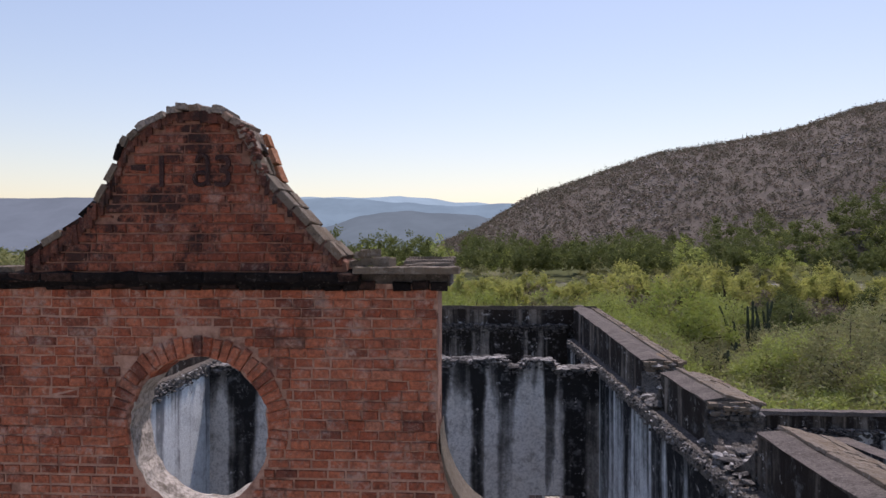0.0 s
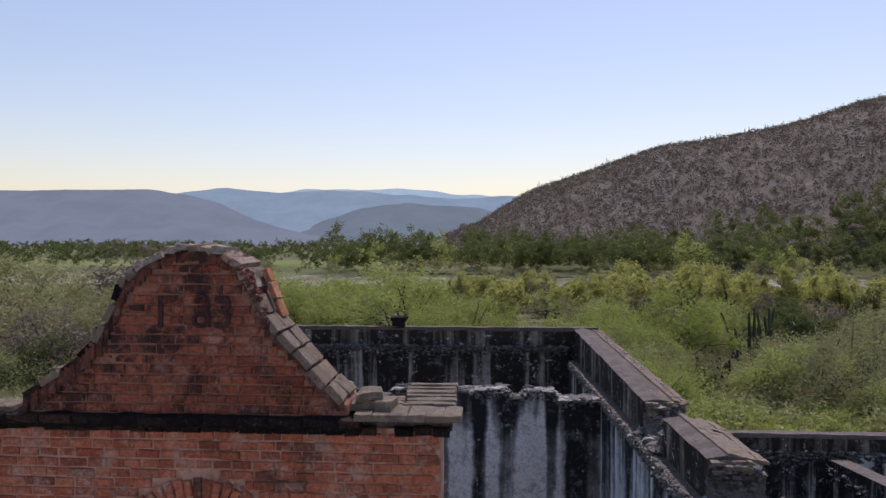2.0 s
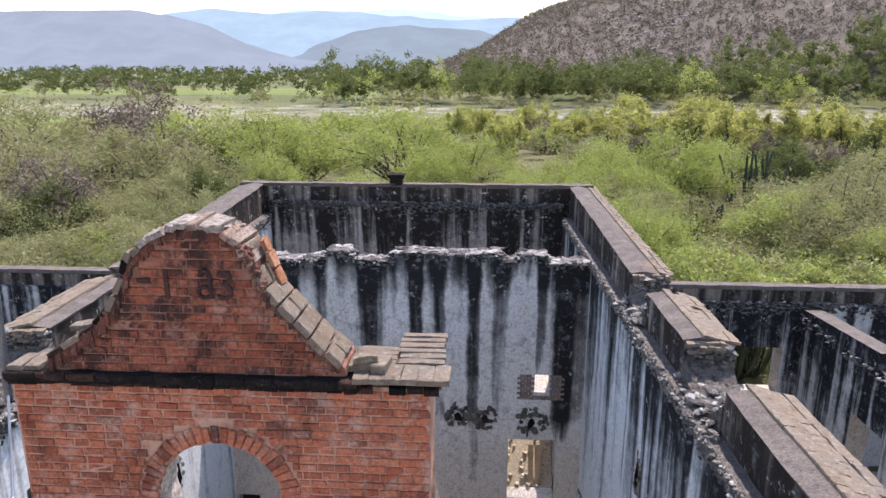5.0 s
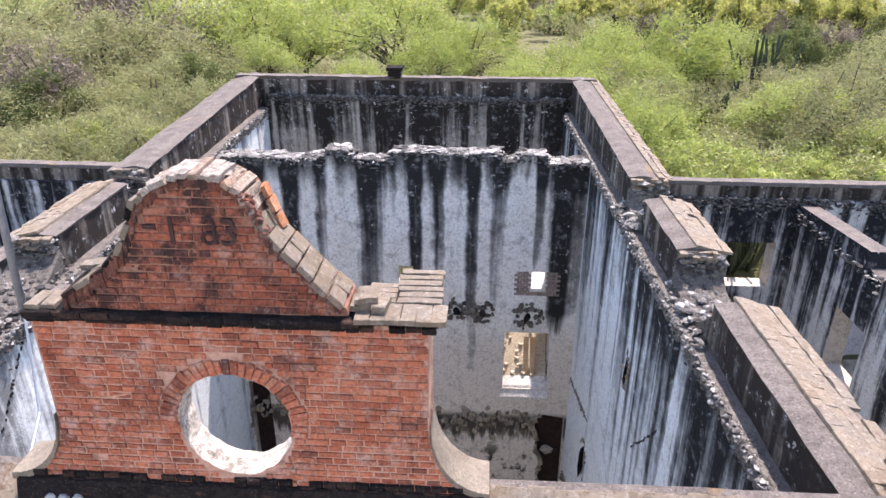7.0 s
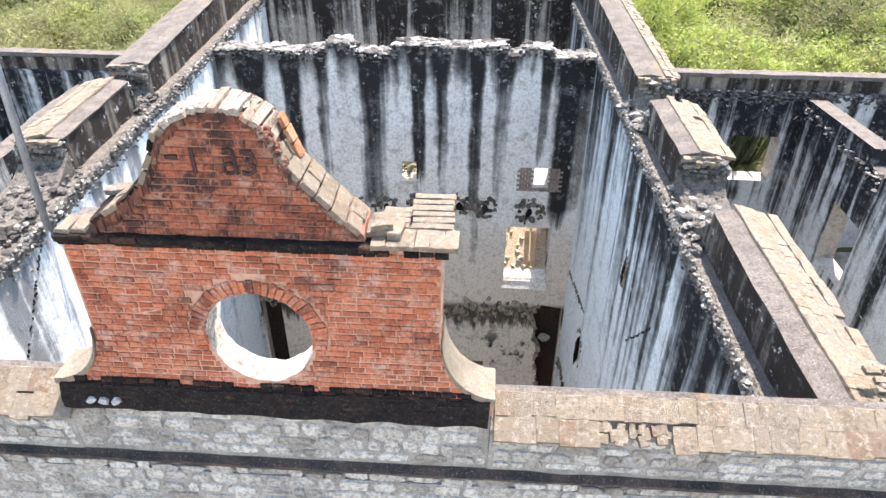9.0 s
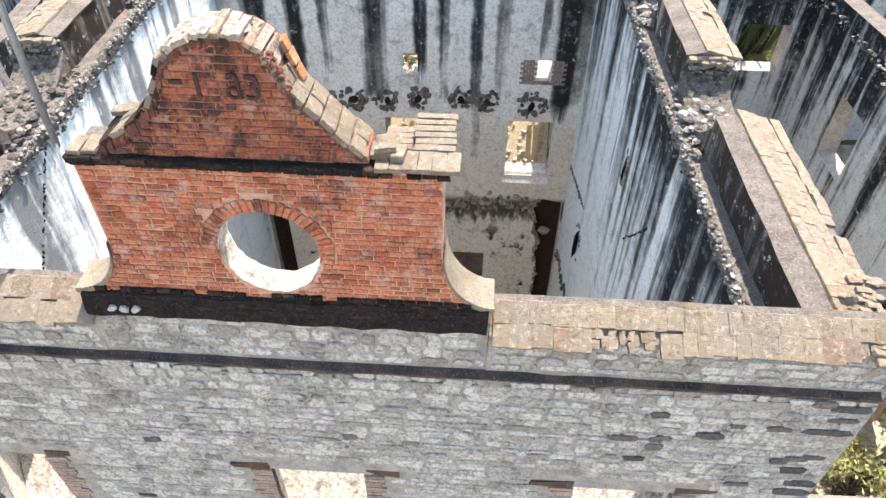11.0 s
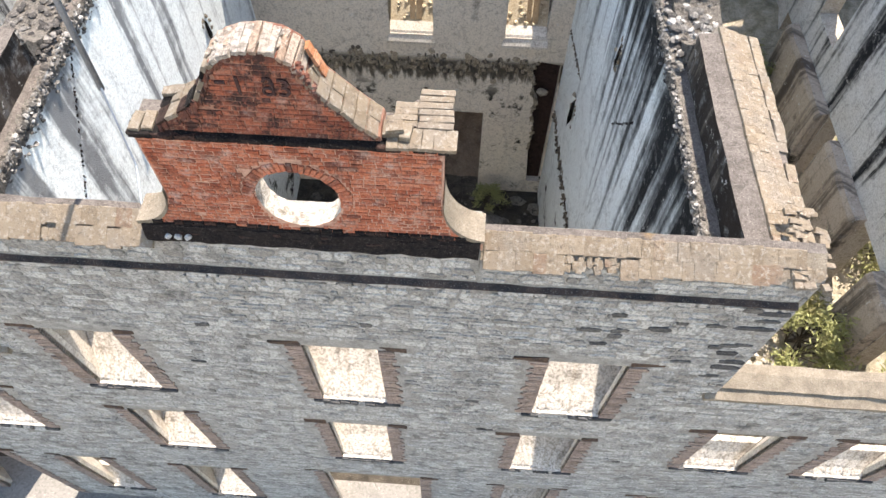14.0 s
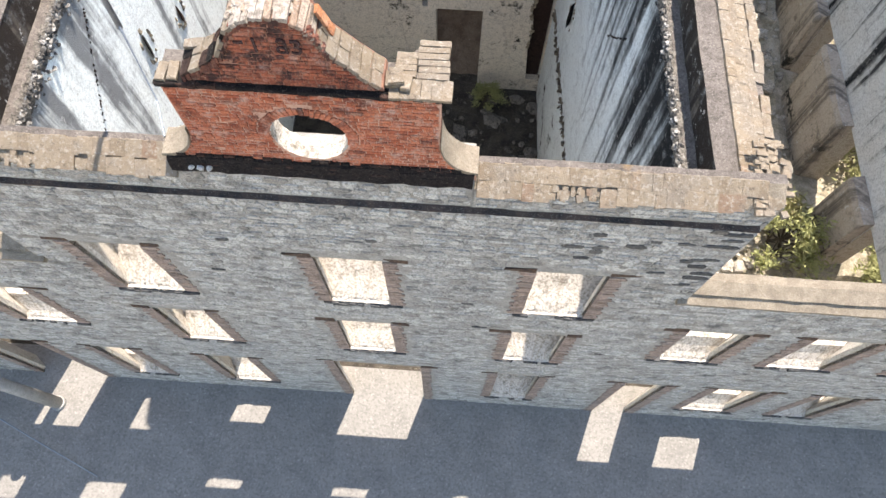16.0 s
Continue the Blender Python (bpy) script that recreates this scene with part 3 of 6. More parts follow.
def opening_trim(x0, x1, z0, z1, thick=1.3):
    """Timber lintel, toothed brick jambs, sloping rendered sill and dark sill ends of one opening."""
    y = FRONT
    kind = "window" if z0 > 0.5 else "door"
    COUNT[kind] += 1
    parent = new("%s_%d" % (kind, COUNT[kind]))
    tagged(parent, "empty %s opening with brick jambs and a timber lintel" % kind, kind, kind="structure")
    m = Mesh()
    m.box(x0 - 0.1, x1 + 0.1, y + 0.06, y + 0.3, z1 - 0.02, z1 + 0.17, jit=0.015)
    lintel = part("lintel", m, M_TIMBER, parent, "dark weathered timber lintel")
    for a, c in ((x0 - random.uniform(0.5, 0.75), x0 - 0.03), (x1 + 0.03, x1 + random.uniform(0.45, 0.8))):
        e = Mesh()
        e.box(a, c, y - 0.02, y + 0.2, z1 + 0.0, z1 + 0.16, jit=0.03)
        part("lintel_end", e, M_TIMBER, lintel, "dark broken lintel end")
    for side in (-1, 1):
        b, z, i = Mesh(), max(z0, 0), 0
        while z < z1 - 0.1:
            wide = (0.38 if i % 4 < 2 else 0.31) + random.uniform(-0.05, 0.05)
            e = x0 if side < 0 else x1
            b.box(min(e, e + side * wide), max(e, e + side * wide), y - 0.03 + random.uniform(-0.006, 0.006), y + 0.1, z + 0.006, z + 0.082)
            z, i = z + 0.095, i + 1
        part("brick_jamb", b, M_JAMB, parent, "toothed brown brick jamb", fix=False)
    if z0 > 0.5:
        s = Mesh()
        n = 26
        b0, b1 = splay((x0, x1), thick)
        climb = 1.15 if thick > 1 else 0.75
        for i in range(n):
            a, c = x0 + (x1 - x0) * i / n, x0 + (x1 - x0) * (i + 1) / n
            lip = random.uniform(-0.02, 0.1)
            hang = random.uniform(0.03, 0.16)
            aa, cc = b0 + (b1 - b0) * i / n, b0 + (b1 - b0) * (i + 1) / n
            q = random.uniform(-0.014, 0.014)
            rows = [(a, c, y + lip, z0 - hang), (a, c, y + lip, z0 - 0.02), (a, c, y + 0.12, z0 + 0.07 + q), (a, c, y + 0.25, z0 + 0.17 + q)]
            for f, up in ((0.33, 0.42), (0.66, 0.78), (1.0, climb), (1.0, -0.1)):
                rows.append((a + (aa - a) * f, c + (cc - c) * f, y + 0.25 + (thick - 0.2) * f, z0 + up + q))
            s.add([p for u, v, w, h in rows for p in ((u, w, h), (v, w, h))], [(2 * k, 2 * k + 1, 2 * k + 3, 2 * k + 2) for k in range(len(rows) - 1)])
        sill = part("sill", s, M_SILL, parent, "broken cream-rendered sloping sill", fix=True)
        q, a = Mesh(), x0
        while a < x1 - 0.1:
            c = min(x1, a + random.uniform(0.08, 0.3))
            if random.random() < 0.75:
                q.box(a, c - 0.015, y - 0.045 - random.uniform(0, 0.03), y + 0.12, z0 - random.uniform(0.16, 0.24), z0 - random.uniform(0.05, 0.1), jit=0.012)
            a = c
        part("sill_footing", q, M_QUOIN, sill, "black broken stones under the sill", fix=False)
        for e in (x0 - 0.12, x1 + 0.02):
            q = Mesh()
            q.box(e - 0.12, e + 0.3, y - 0.07, y + 0.15, z0 - 0.14, z0 - 0.01, jit=0.015)
            part("sill_stone", q, M_QUOIN, sill, "black sill stone")
    base = Vector(((x0 + x1) / 2, y, max(z0, 0)))
    parent.matrix_basis = Matrix.Translation(base)
    for child in parent.children:
        child.matrix_basis = Matrix.Translation(-base)


M_JAMB = brick_material("jamb_brick", ((0.29, 0.225, 0.19), (0.35, 0.275, 0.235), (0.25, 0.215, 0.195)), 0.35, 0.5)
for o in [*WINDOWS, DOOR]:
    opening_trim(*o)
for o in SIDE_R:
    opening_trim(*o, 0.75)
for o in SIDE_L:
    opening_trim(*o, 0.75)


# front parapet on both sides of the brick attic
def front_parapet(name, x0, x1):
    m = Mesh()
    m.run([(FRONT + 0.02, LEDGE), (FRONT + 0.02, 21.46), (FRONT + 0.38, 21.68), (FRONT + 0.56, 21.7), (FRONT + 0.58, LEDGE)], x0, x1, "x", 0.4, 0.012, 0, [0, 1, 2, 3, 0])
    ob = part(name, m, [M_FACADE_BED, M_SHOULDER, M_LIME, M_PARAPET])
    return tagged(ob, "rubble parapet with a sloping brick coping", "parapet", kind="structure")


parapet_front_right = front_parapet("parapet_front_right", 0.22, R_OUT)
parapet_front_left = front_parapet("parapet_front_left", L_OUT, -5.12)

ledge = Mesh()
ledge.run([(FRONT - 0.05, 20.55), (FRONT - 0.09, 20.65), (FRONT + 0.05, 20.7), (FRONT + 0.05, 20.53)], L_OUT, R_OUT - 0.1, "x", 0.5, 0.012)
tagged(part("trim_string_course", ledge, M_COURSE := plain_material("stained_string_course", (0.024, 0.024, 0.026), (0.085, 0.06, 0.05), 2.6)), "dark brick string course across the front", "string course", kind="structure")
band = Mesh()
band.box(-5.12, 0.22, FRONT + 0.03, FRONT + 0.84, LEDGE, 21.62)
tagged(part("wall_attic_base", band, M_FACADE_BED), "rubble base under the brick attic", "wall", kind="structure")


# side walls, rear wall and cross wall
def side_wall(name, inner, outer, opens=()):
    m = Mesh()
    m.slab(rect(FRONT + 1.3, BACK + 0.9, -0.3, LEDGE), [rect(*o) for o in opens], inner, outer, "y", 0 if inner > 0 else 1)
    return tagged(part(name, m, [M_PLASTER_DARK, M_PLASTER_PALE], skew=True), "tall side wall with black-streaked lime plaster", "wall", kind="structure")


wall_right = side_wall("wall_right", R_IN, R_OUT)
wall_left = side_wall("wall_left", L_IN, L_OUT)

m = Mesh()
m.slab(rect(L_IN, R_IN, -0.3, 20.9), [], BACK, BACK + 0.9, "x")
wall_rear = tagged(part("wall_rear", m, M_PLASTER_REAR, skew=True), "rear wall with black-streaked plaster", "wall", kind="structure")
m = Mesh()
m.run([(BACK + 0.25, LEDGE - 0.1), (BACK + 0.25, 21.62), (BACK + 0.2, 21.78), (BACK + 1.0, 21.72), (BACK + 1.0, LEDGE - 0.1)], L_OUT, R_OUT, "x", 0.5, 0.02, 0, [0, 1, 1, 0, 0])
parapet_rear = tagged(part("parapet_rear", m, [M_PARAPET, M_LIME], skew=True), "sooty rear parapet with a weathered coping", "parapet", kind="structure")


def cross_top(s):
    z = 20.26 + 0.03 * math.sin(s * 2.1)
    for c, w, h in ((-4.98, 0.5, 0.3), (-1.17, 1.95, 0.3), (1.84, 0.5, 0.3)):
        z += h * min(1, max(0, (w + 0.1 - abs(s - c)) / 0.2))
    return z


CROSS = 23.2
L_X, R_X = L_IN - SKEW * 17.45, R_IN - SKEW * 17.45  # the side walls where the cross wall meets them
random.seed(3)
m = Mesh()
CROSS_WINDOWS = [(1.15, 2.9, 10.75, 13.4), (-3.75, -1.9, 10.7, 13.35)]
torn = [(3.1, 1.0), (3.76, 1.0), (3.76, 9.35), (2.9, 9.5), (2.3, 9.15), (2.72, 8.3), (2.66, 7.6), (2.95, 7.1), (2.8, 6.3), (3.0, 5.1), (2.92, 3.6)]
NICHES = [(2.05, 2.55, 15.4, 16.05), (-2.95, -2.4, 15.35, 16.15)]
PLAIN = [torn, rect(-2.42, -2.15, 6.2, 7.6), rect(-9.35, -8.5, 3.0, 10.6), rect(-1.75, 0.5, -0.2, 6.1)]
m.slab(ragged(L_X, R_X, -0.3, cross_top, 0.13, 0.035), [*(rect(*o) for o in CROSS_WINDOWS), *(rect(*o) for o in NICHES), *PLAIN],
       CROSS, CROSS + 0.75, "x", 0, 1, 2, [*(rect(o[0] - 0.2, o[1] + 0.2, o[2], o[3] + 0.3) for o in CROSS_WINDOWS), *(rect(o[0] - 0.15, o[1] + 0.15, o[2], o[3] + 1.3) for o in NICHES), *PLAIN])
wall_cross = tagged(part("wall_cross", m, [M_PLASTER, M_CREAM, M_RUBBLE]), "inner cross wall with streaked plaster and a broken top", "wall", kind="structure")


def rise(y):
    """The side parapets climb a little towards the rear wall."""
    return 0.4 * max(0, y - 18) / (BACK - 18)


def side_parapet(name, a0, a1, face, out, sign):
    """One standing length of a side wall's parapet; sign: the way outwards."""
    prof = [(face, LEDGE), (face, CAP - 0.05), (face - sign * 0.03, CAP), (face + sign * 0.36, CAP + 0.06), (out + sign * 0.08, CAP - 0.1), (out, CAP - 0.18), (out, LEDGE)]
    m = Mesh()
    m.run(prof, a0, a1, "y", 0.45, 0.02, 3, [0, 1, 1, 2, 2, 0, 0])
    m.v = [(x, y, z + (rise(y) if z > LEDGE + 0.4 else 0)) for x, y, z in m.v]
    return tagged(part(name, m, [M_PARAPET, M_LIME, M_LIME, M_CORE], skew=True), "sooty parapet length with brick-topped sloping coping", "parapet", kind="structure")


R_BLOCKS = [(FRONT + 0.6, 11.5), (13.9, 17.0), (18.7, BACK + 0.9)]
L_BLOCKS = [(FRONT + 0.6, 10.6), (13.7, 17.3), (18.6, BACK + 0.9)]
par_r = [side_parapet("parapet_right_%d" % (i + 1), a, b, R_PAR, R_OUT, 1) for i, (a, b) in enumerate(R_BLOCKS)]
par_l = [side_parapet("parapet_left_%d" % (i + 1), a, b, L_PAR, L_OUT, -1) for i, (a, b) in enumerate(L_BLOCKS)]


# ---- brick attic with its round window and the curved gable ----
OX, OZ, OR = -2.48, 22.74, 0.62


def scroll(x0, x1):
    """The concave edge that sweeps from the attic's side down to the parapet."""
    return [(x0 + (x1 - x0) * (1 - math.cos(t)), 22.75 - 0.85 * math.sin(t)) for t in np.linspace(0, math.pi / 2, 9)]


attic = tagged(new("brick_attic"), "red brick attic with a round open window and concave shoulders", "attic")
m = Mesh()
outline = [(-5.15, 21.6), (0.25, 21.6), *reversed(scroll(-0.39, 0.25)), (-0.39, 24.0), (-4.45, 24.0), *scroll(-4.45, -5.15)]
random.seed(8)
ring = [(OX + OR * random.uniform(0.97, 1.025) * math.cos(a), OZ + OR * (1.16 if math.sin(a) < 0 else 1.0) * random.uniform(0.97, 1.025) * math.sin(a)) for a in np.linspace(0, 2 * math.pi, 61)[:-1]]
m.slab(outline, [ring], FRONT + 0.1, FRONT + 0.47, "x", 0, 1)
m.k = [2 if k == 1 and sum(m.v[i][2] for i in f) / len(f) > OZ + 0.42 else k for k, f in zip(m.k, m.f)]
m.box(-0.8, -0.40, FRONT + 0.47, FRONT + 0.8, 21.6, 24.0)
part("attic_core", m, [M_MORTAR, M_SILL, M_BRICK], attic, "reddish mortar core")
for s in (scroll(-0.37, 0.27), scroll(-4.47, -5.17)):
    m = Mesh()
    for x, z in s:
        m.v += [(x, FRONT + 0.07, z - 0.07), (x, FRONT + 0.07, z + 0.02), (x, FRONT + 0.6, z + 0.02), (x, FRONT + 0.6, z - 0.07)]
    for i in range(len(s) - 1):
        for j in range(4):
            m.f.append((i * 4 + j, i * 4 + (j + 1) % 4, i * 4 + 4 + (j + 1) % 4, i * 4 + 4 + j))
            m.k.append(0)
    part("shoulder_coping", m, M_SHOULDER, attic, "worn rendered curved shoulder", fix=True)
m = Mesh()
m.run([(FRONT - 0.03, 21.52), (FRONT + 0.0, 21.62), (FRONT + 0.05, 21.86), (FRONT + 0.14, 21.9), (FRONT + 0.14, 21.6)], -5.1, 0.2, "x", 0.2, 0.02)
part("base_moulding", m, M_SOOT_SHADE, attic, "black-crusted base moulding")
for x in (-4.72, -4.56, -4.4):
    m = Mesh()
    m.rock((x, FRONT - 0.02, 21.66), 0.07, 0.06, 0.06)
    part("pale_stone", m, M_FACADE, attic, "pale grey stone set in the black moulding", fix=False)
m = Mesh()
m.run([(FRONT + 0.1, 23.95), (FRONT + 0.05, 23.98), (FRONT + 0.01, 24.02), (FRONT + 0.02, 24.08), (FRONT + 0.2, 24.12), (FRONT + 0.2, 23.94)], -4.46, -1.04, "x", 0.18, 0.016)
part("cornice", m, M_SOOT_SHADE, attic, "black-crusted brick cornice")

GABLE = [(-4.06, 24.08), (-4.04, 24.31), (-3.8, 24.46), (-3.55, 24.62), (-3.35, 24.84), (-3.2, 25.12), (-3.12, 25.34), (-2.97, 25.47), (-2.75, 25.56), (-2.5, 25.59), (-2.25, 25.55), (-2.05, 25.42), (-1.95, 25.22), (-1.86, 25.02), (-1.68, 24.84), (-1.45, 24.6), (-1.2, 24.36), (-1.08, 24.27), (-1.06, 24.08)]


GABLE = [(x + (2.5 + x) * (-0.075 if x > -2.5 else -0.01), z - (0.085 if z > 24.25 else 0)) for x, z in GABLE]


def gable_top(x):
    return float(np.interp(x, [p[0] for p in GABLE], [p[1] for p in GABLE]))


gable = tagged(new("curved_brick_gable"), "curved red brick gable with stained bricks and a worn coping", "gable")
m = Mesh()
m.slab([(x, z) for x, z in GABLE], [], FRONT + 0.1, FRONT + 0.6, "x")
part("gable_core", m, M_MORTAR_DARK, gable, "reddish mortar core")


# ---- far ridges ----
def ridge(dist, left, right, top, colour, seed):
    m, n = Mesh(), 90
    for i in range(n + 1):
        a = left + (right - left) * i / n
        e = top(a) + 0.004 * noise.noise((a * 9, seed, 0)) + 0.0025 * noise.noise((a * 31, seed, 1))
        for f, up in ((0.72, -0.02), (0.86, 0.45), (1.0, 1.0)):
            d = dist * f
            bump = 0 if up in (-0.02, 1.0) else 0.12 * noise.noise((a * 22, seed, 5))
            m.v.append((d * (a - 0.0593), d, 9 + (15 + d * e) * (up + bump)))
    for i in range(n):
        for j in range(2):
            m.f.append((i * 3 + j, (i + 1) * 3 + j, (i + 1) * 3 + j + 1, i * 3 + j + 1))
            m.k.append(0)
    # the haze is put into a glowing blue colour, paler on the farthest ridges
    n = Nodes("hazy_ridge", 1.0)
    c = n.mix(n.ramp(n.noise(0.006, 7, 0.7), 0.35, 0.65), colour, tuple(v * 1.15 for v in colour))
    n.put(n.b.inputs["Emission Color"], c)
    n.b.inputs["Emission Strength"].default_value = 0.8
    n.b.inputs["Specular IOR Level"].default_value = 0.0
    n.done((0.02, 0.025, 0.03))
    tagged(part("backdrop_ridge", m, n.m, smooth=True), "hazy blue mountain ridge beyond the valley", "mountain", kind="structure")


def curve_of(points):
    return lambda a: float(np.interp(a, [p[0] for p in points], [p[1] for p in points]))


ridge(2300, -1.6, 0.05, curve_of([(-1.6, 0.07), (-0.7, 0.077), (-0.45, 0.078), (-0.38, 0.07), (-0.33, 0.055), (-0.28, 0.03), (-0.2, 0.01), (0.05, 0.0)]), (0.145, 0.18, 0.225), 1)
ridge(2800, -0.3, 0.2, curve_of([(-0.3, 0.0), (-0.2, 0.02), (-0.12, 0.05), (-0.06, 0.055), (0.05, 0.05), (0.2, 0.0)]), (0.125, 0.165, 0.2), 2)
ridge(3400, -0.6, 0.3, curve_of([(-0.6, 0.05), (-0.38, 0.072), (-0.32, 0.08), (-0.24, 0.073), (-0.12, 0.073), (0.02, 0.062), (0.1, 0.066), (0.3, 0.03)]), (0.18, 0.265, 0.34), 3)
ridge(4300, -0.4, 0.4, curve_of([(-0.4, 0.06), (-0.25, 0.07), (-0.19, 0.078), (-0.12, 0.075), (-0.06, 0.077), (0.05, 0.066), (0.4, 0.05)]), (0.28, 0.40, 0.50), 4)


# ---- side wings ----
def wing_wall(name, outline, holes, d0, d1, axis, label, mats=None, k_hole=1, top=None):
    m = Mesh()
    m.slab(outline, holes, d0, d1, axis, 0, k_hole, top)
    return tagged(part(name, m, mats or [M_PLASTER_LOW, M_CREAM, M_LIME], skew=True), label, "wall", kind="structure")


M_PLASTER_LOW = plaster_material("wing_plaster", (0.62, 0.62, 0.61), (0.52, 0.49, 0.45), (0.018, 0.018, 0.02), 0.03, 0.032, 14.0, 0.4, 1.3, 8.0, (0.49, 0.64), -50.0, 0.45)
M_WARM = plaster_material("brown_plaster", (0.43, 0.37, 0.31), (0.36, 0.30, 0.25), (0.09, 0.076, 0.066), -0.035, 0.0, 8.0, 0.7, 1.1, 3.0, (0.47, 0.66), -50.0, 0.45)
random.seed(11)
wing_wall("wall_wing_rear_right", rect(R_OUT + 0.01, 34.0, -0.3, 16.45), [rect(12.4, 14.6, 12.1, 14.4), rect(17.4, 19.2, 12.3, 14.6)], BACK, BACK + 0.9, "x", "rear wall of the wing with streaked plaster")
wing_wall("wall_wing_rear_left", rect(-34.0, L_OUT - 0.01, -0.3, 16.6), [], BACK, BACK + 0.9, "x", "rear wall of the wing with streaked plaster")
DIVIDE = 15.3
wing_wall("wall_wing_divide_right", [(7.05, -0.3), (BACK, -0.3), (BACK, 16.3), (24.4, 16.7), (24.2, 16.1), (23.4, 15.9), (23.0, 16.3), (18.0, 16.0), (12.0, 15.8), (7.05, 15.6)],
          [rect(19.6, 21.0, 0.0, 9.4), rect(13.5, 15.7, 0.0, 9.3), rect(8.6, 11.5, 0.0, 9.2), rect(23.4, 25.6, 10.9, 13.7), rect(26.6, 28.0, 0.0, 9.0)], DIVIDE, DIVIDE + 0.8, "y", "streaked plaster dividing wall of the roofless wing", None, 1, 2)
for a, b in ((7.05, 8.6), (11.5, 13.5), (15.7, 19.6), (21.0, 26.6)):
    m = Mesh()
    m.run([(DIVIDE - 0.5, -0.3), (DIVIDE - 0.5, 9.2), (DIVIDE - 0.42, 9.45), (DIVIDE - 0.004, 9.5), (DIVIDE - 0.004, -0.3)], a, b, "y", 0.6, 0.025)
    tagged(part("wall_wing_pier", m, M_WARM, skew=True), "thick brownish plastered pier of the roofless wing", "wall", kind="structure")
wing_wall("wall_wing_divide_left", ragged(7.05, BACK, -0.3, lambda s: 16.2 + 0.05 * math.sin(s), 0.25, 0.03), [rect(12, 14, 10.5, 13.5)], -17.6, -18.4, "y", "streaked plaster dividing wall of the roofless wing", None, 1, 2)
for name, a, b, z in (("parapet_wing_rear_right", R_OUT + 0.01, 34.0, 16.45), ("parapet_wing_rear_left", -34.0, L_OUT - 0.01, 16.6)):
    m = Mesh()
    m.run([(BACK + 0.3, z), (BACK + 0.3, z + 0.62), (BACK + 0.2, z + 0.66), (BACK + 0.25, z + 0.82), (BACK + 1.0, z + 0.76), (BACK + 1.0, z)], a, b, "x", 0.6, 0.02, 0, [0, 1, 1, 1, 1, 0])
    tagged(part(name, m, [M_PARAPET, M_LIME], skew=True), "sooty parapet with a weathered coping", "parapet", kind="structure")
for name, a, b in (("parapet_wing_front_right", R_OUT - 0.25, 24.0), ("parapet_wing_front_left", -26.0, L_OUT + 0.2)):
    m = Mesh()
    m.run([(FRONT - 0.12, 16.25), (FRONT - 0.14, 16.4), (FRONT + 0.08, 16.49), (FRONT + 0.07, 16.57), (FRONT + 0.4, 16.7), (FRONT + 0.62, 16.7), (FRONT + 0.64, 16.25)], a, b, "x", 0.35, 0.013)
    tagged(part(name, m, M_SHOULDER), "weathered pale coping of the lower wing", "coping", kind="structure")
for x0, x1 in ((24.0, 24.6), (-26.6, -26.0), (33.4, 34.0), (-34.0, -33.4)):
    m = Mesh()
    m.slab(rect(FRONT, BACK + 0.9, -0.3, 15.5), [], x0, x1, "y")
    tagged(part("wall_wing_end", m, M_PLASTER_LOW), "end wall of the roofless wing", "wall", kind="structure")


# ---- rubble along the broken edges ----
def rubble(name, spots, label, parent, mat=None):
    m = Mesh()
    for c, s in spots:
        m.rock(c, s * random.uniform(0.6, 1.5), s * random.uniform(0.6, 1.5), s * random.uniform(0.3, 0.8))
    ob = part(name, m, mat or M_RUBBLE, parent, label, skew=True, fix=False, kind="stuff")
    return ob


def along_y(x, a, b, z, n, s, spread=0.1, drop=0.25):
    return [((x + random.gauss(0, spread), random.uniform(a, b), z - abs(random.gauss(0, drop))), random.uniform(0.5, 1.3) * s) for _ in range(n)]


def along_x(y, a, b, z, n, s, spread=0.1, drop=0.25):
    return [((random.uniform(a, b), y + random.gauss(0, spread), (z(0) if callable(z) else z) - abs(random.gauss(0, drop))), random.uniform(0.5, 1.3) * s) for _ in range(n)]


random.seed(21)
rubble("ledge_rubble", along_y(R_IN + 0.03, 7.0, BACK, LEDGE + 0.02, 2600, 0.055, 0.03, 0.17), "broken whitish rubble along the wall's ledge", wall_right)
rubble("ledge_rubble", along_y(L_IN - 0.02, 7.0, BACK, LEDGE + 0.02, 2800, 0.06, 0.03, 0.2), "broken whitish rubble along the wall's ledge", wall_left)
for parent, x, sg in ((wall_right, R_IN, 1), (wall_left, L_IN, -1)):
    m = Mesh()
    m.run([(x - sg * 0.02, LEDGE - 0.3), (x - sg * 0.04, LEDGE - 0.1), (x + sg * 0.02, LEDGE + 0.03), (x + sg * 0.16, LEDGE + 0.035), (x + sg * 0.16, LEDGE - 0.3)], 7.06, BACK - 0.01, "y", 0.09, 0.03)
    part("broken_edge", m, M_CORE, parent, "rough whitish broken wall edge", skew=True)
    m = Mesh()
    m.run([(x + sg * 0.1, LEDGE - 0.02), (x + sg * 0.08, LEDGE + 0.03), (x + sg * 0.31, LEDGE + 0.05), (x + sg * 0.31, LEDGE - 0.02)], 7.06, BACK - 0.01, "y", 0.3, 0.012)
    part("ledge_bed", m, M_LIME, parent, "grey weathered ledge along the parapet's foot", skew=True)
gap = []
for a, b in ((11.4, 14.0), (16.9, 18.8)):
    for _ in range(260):
        y = random.uniform(a, b)
        gap.append(((random.uniform(R_IN + 0.1, R_OUT - 0.1), y, LEDGE + random.uniform(-0.02, 0.2)), random.uniform(0.04, 0.15)))
rubble("gap_rubble", gap, "heaped stones in the parapet's gaps", wall_right)
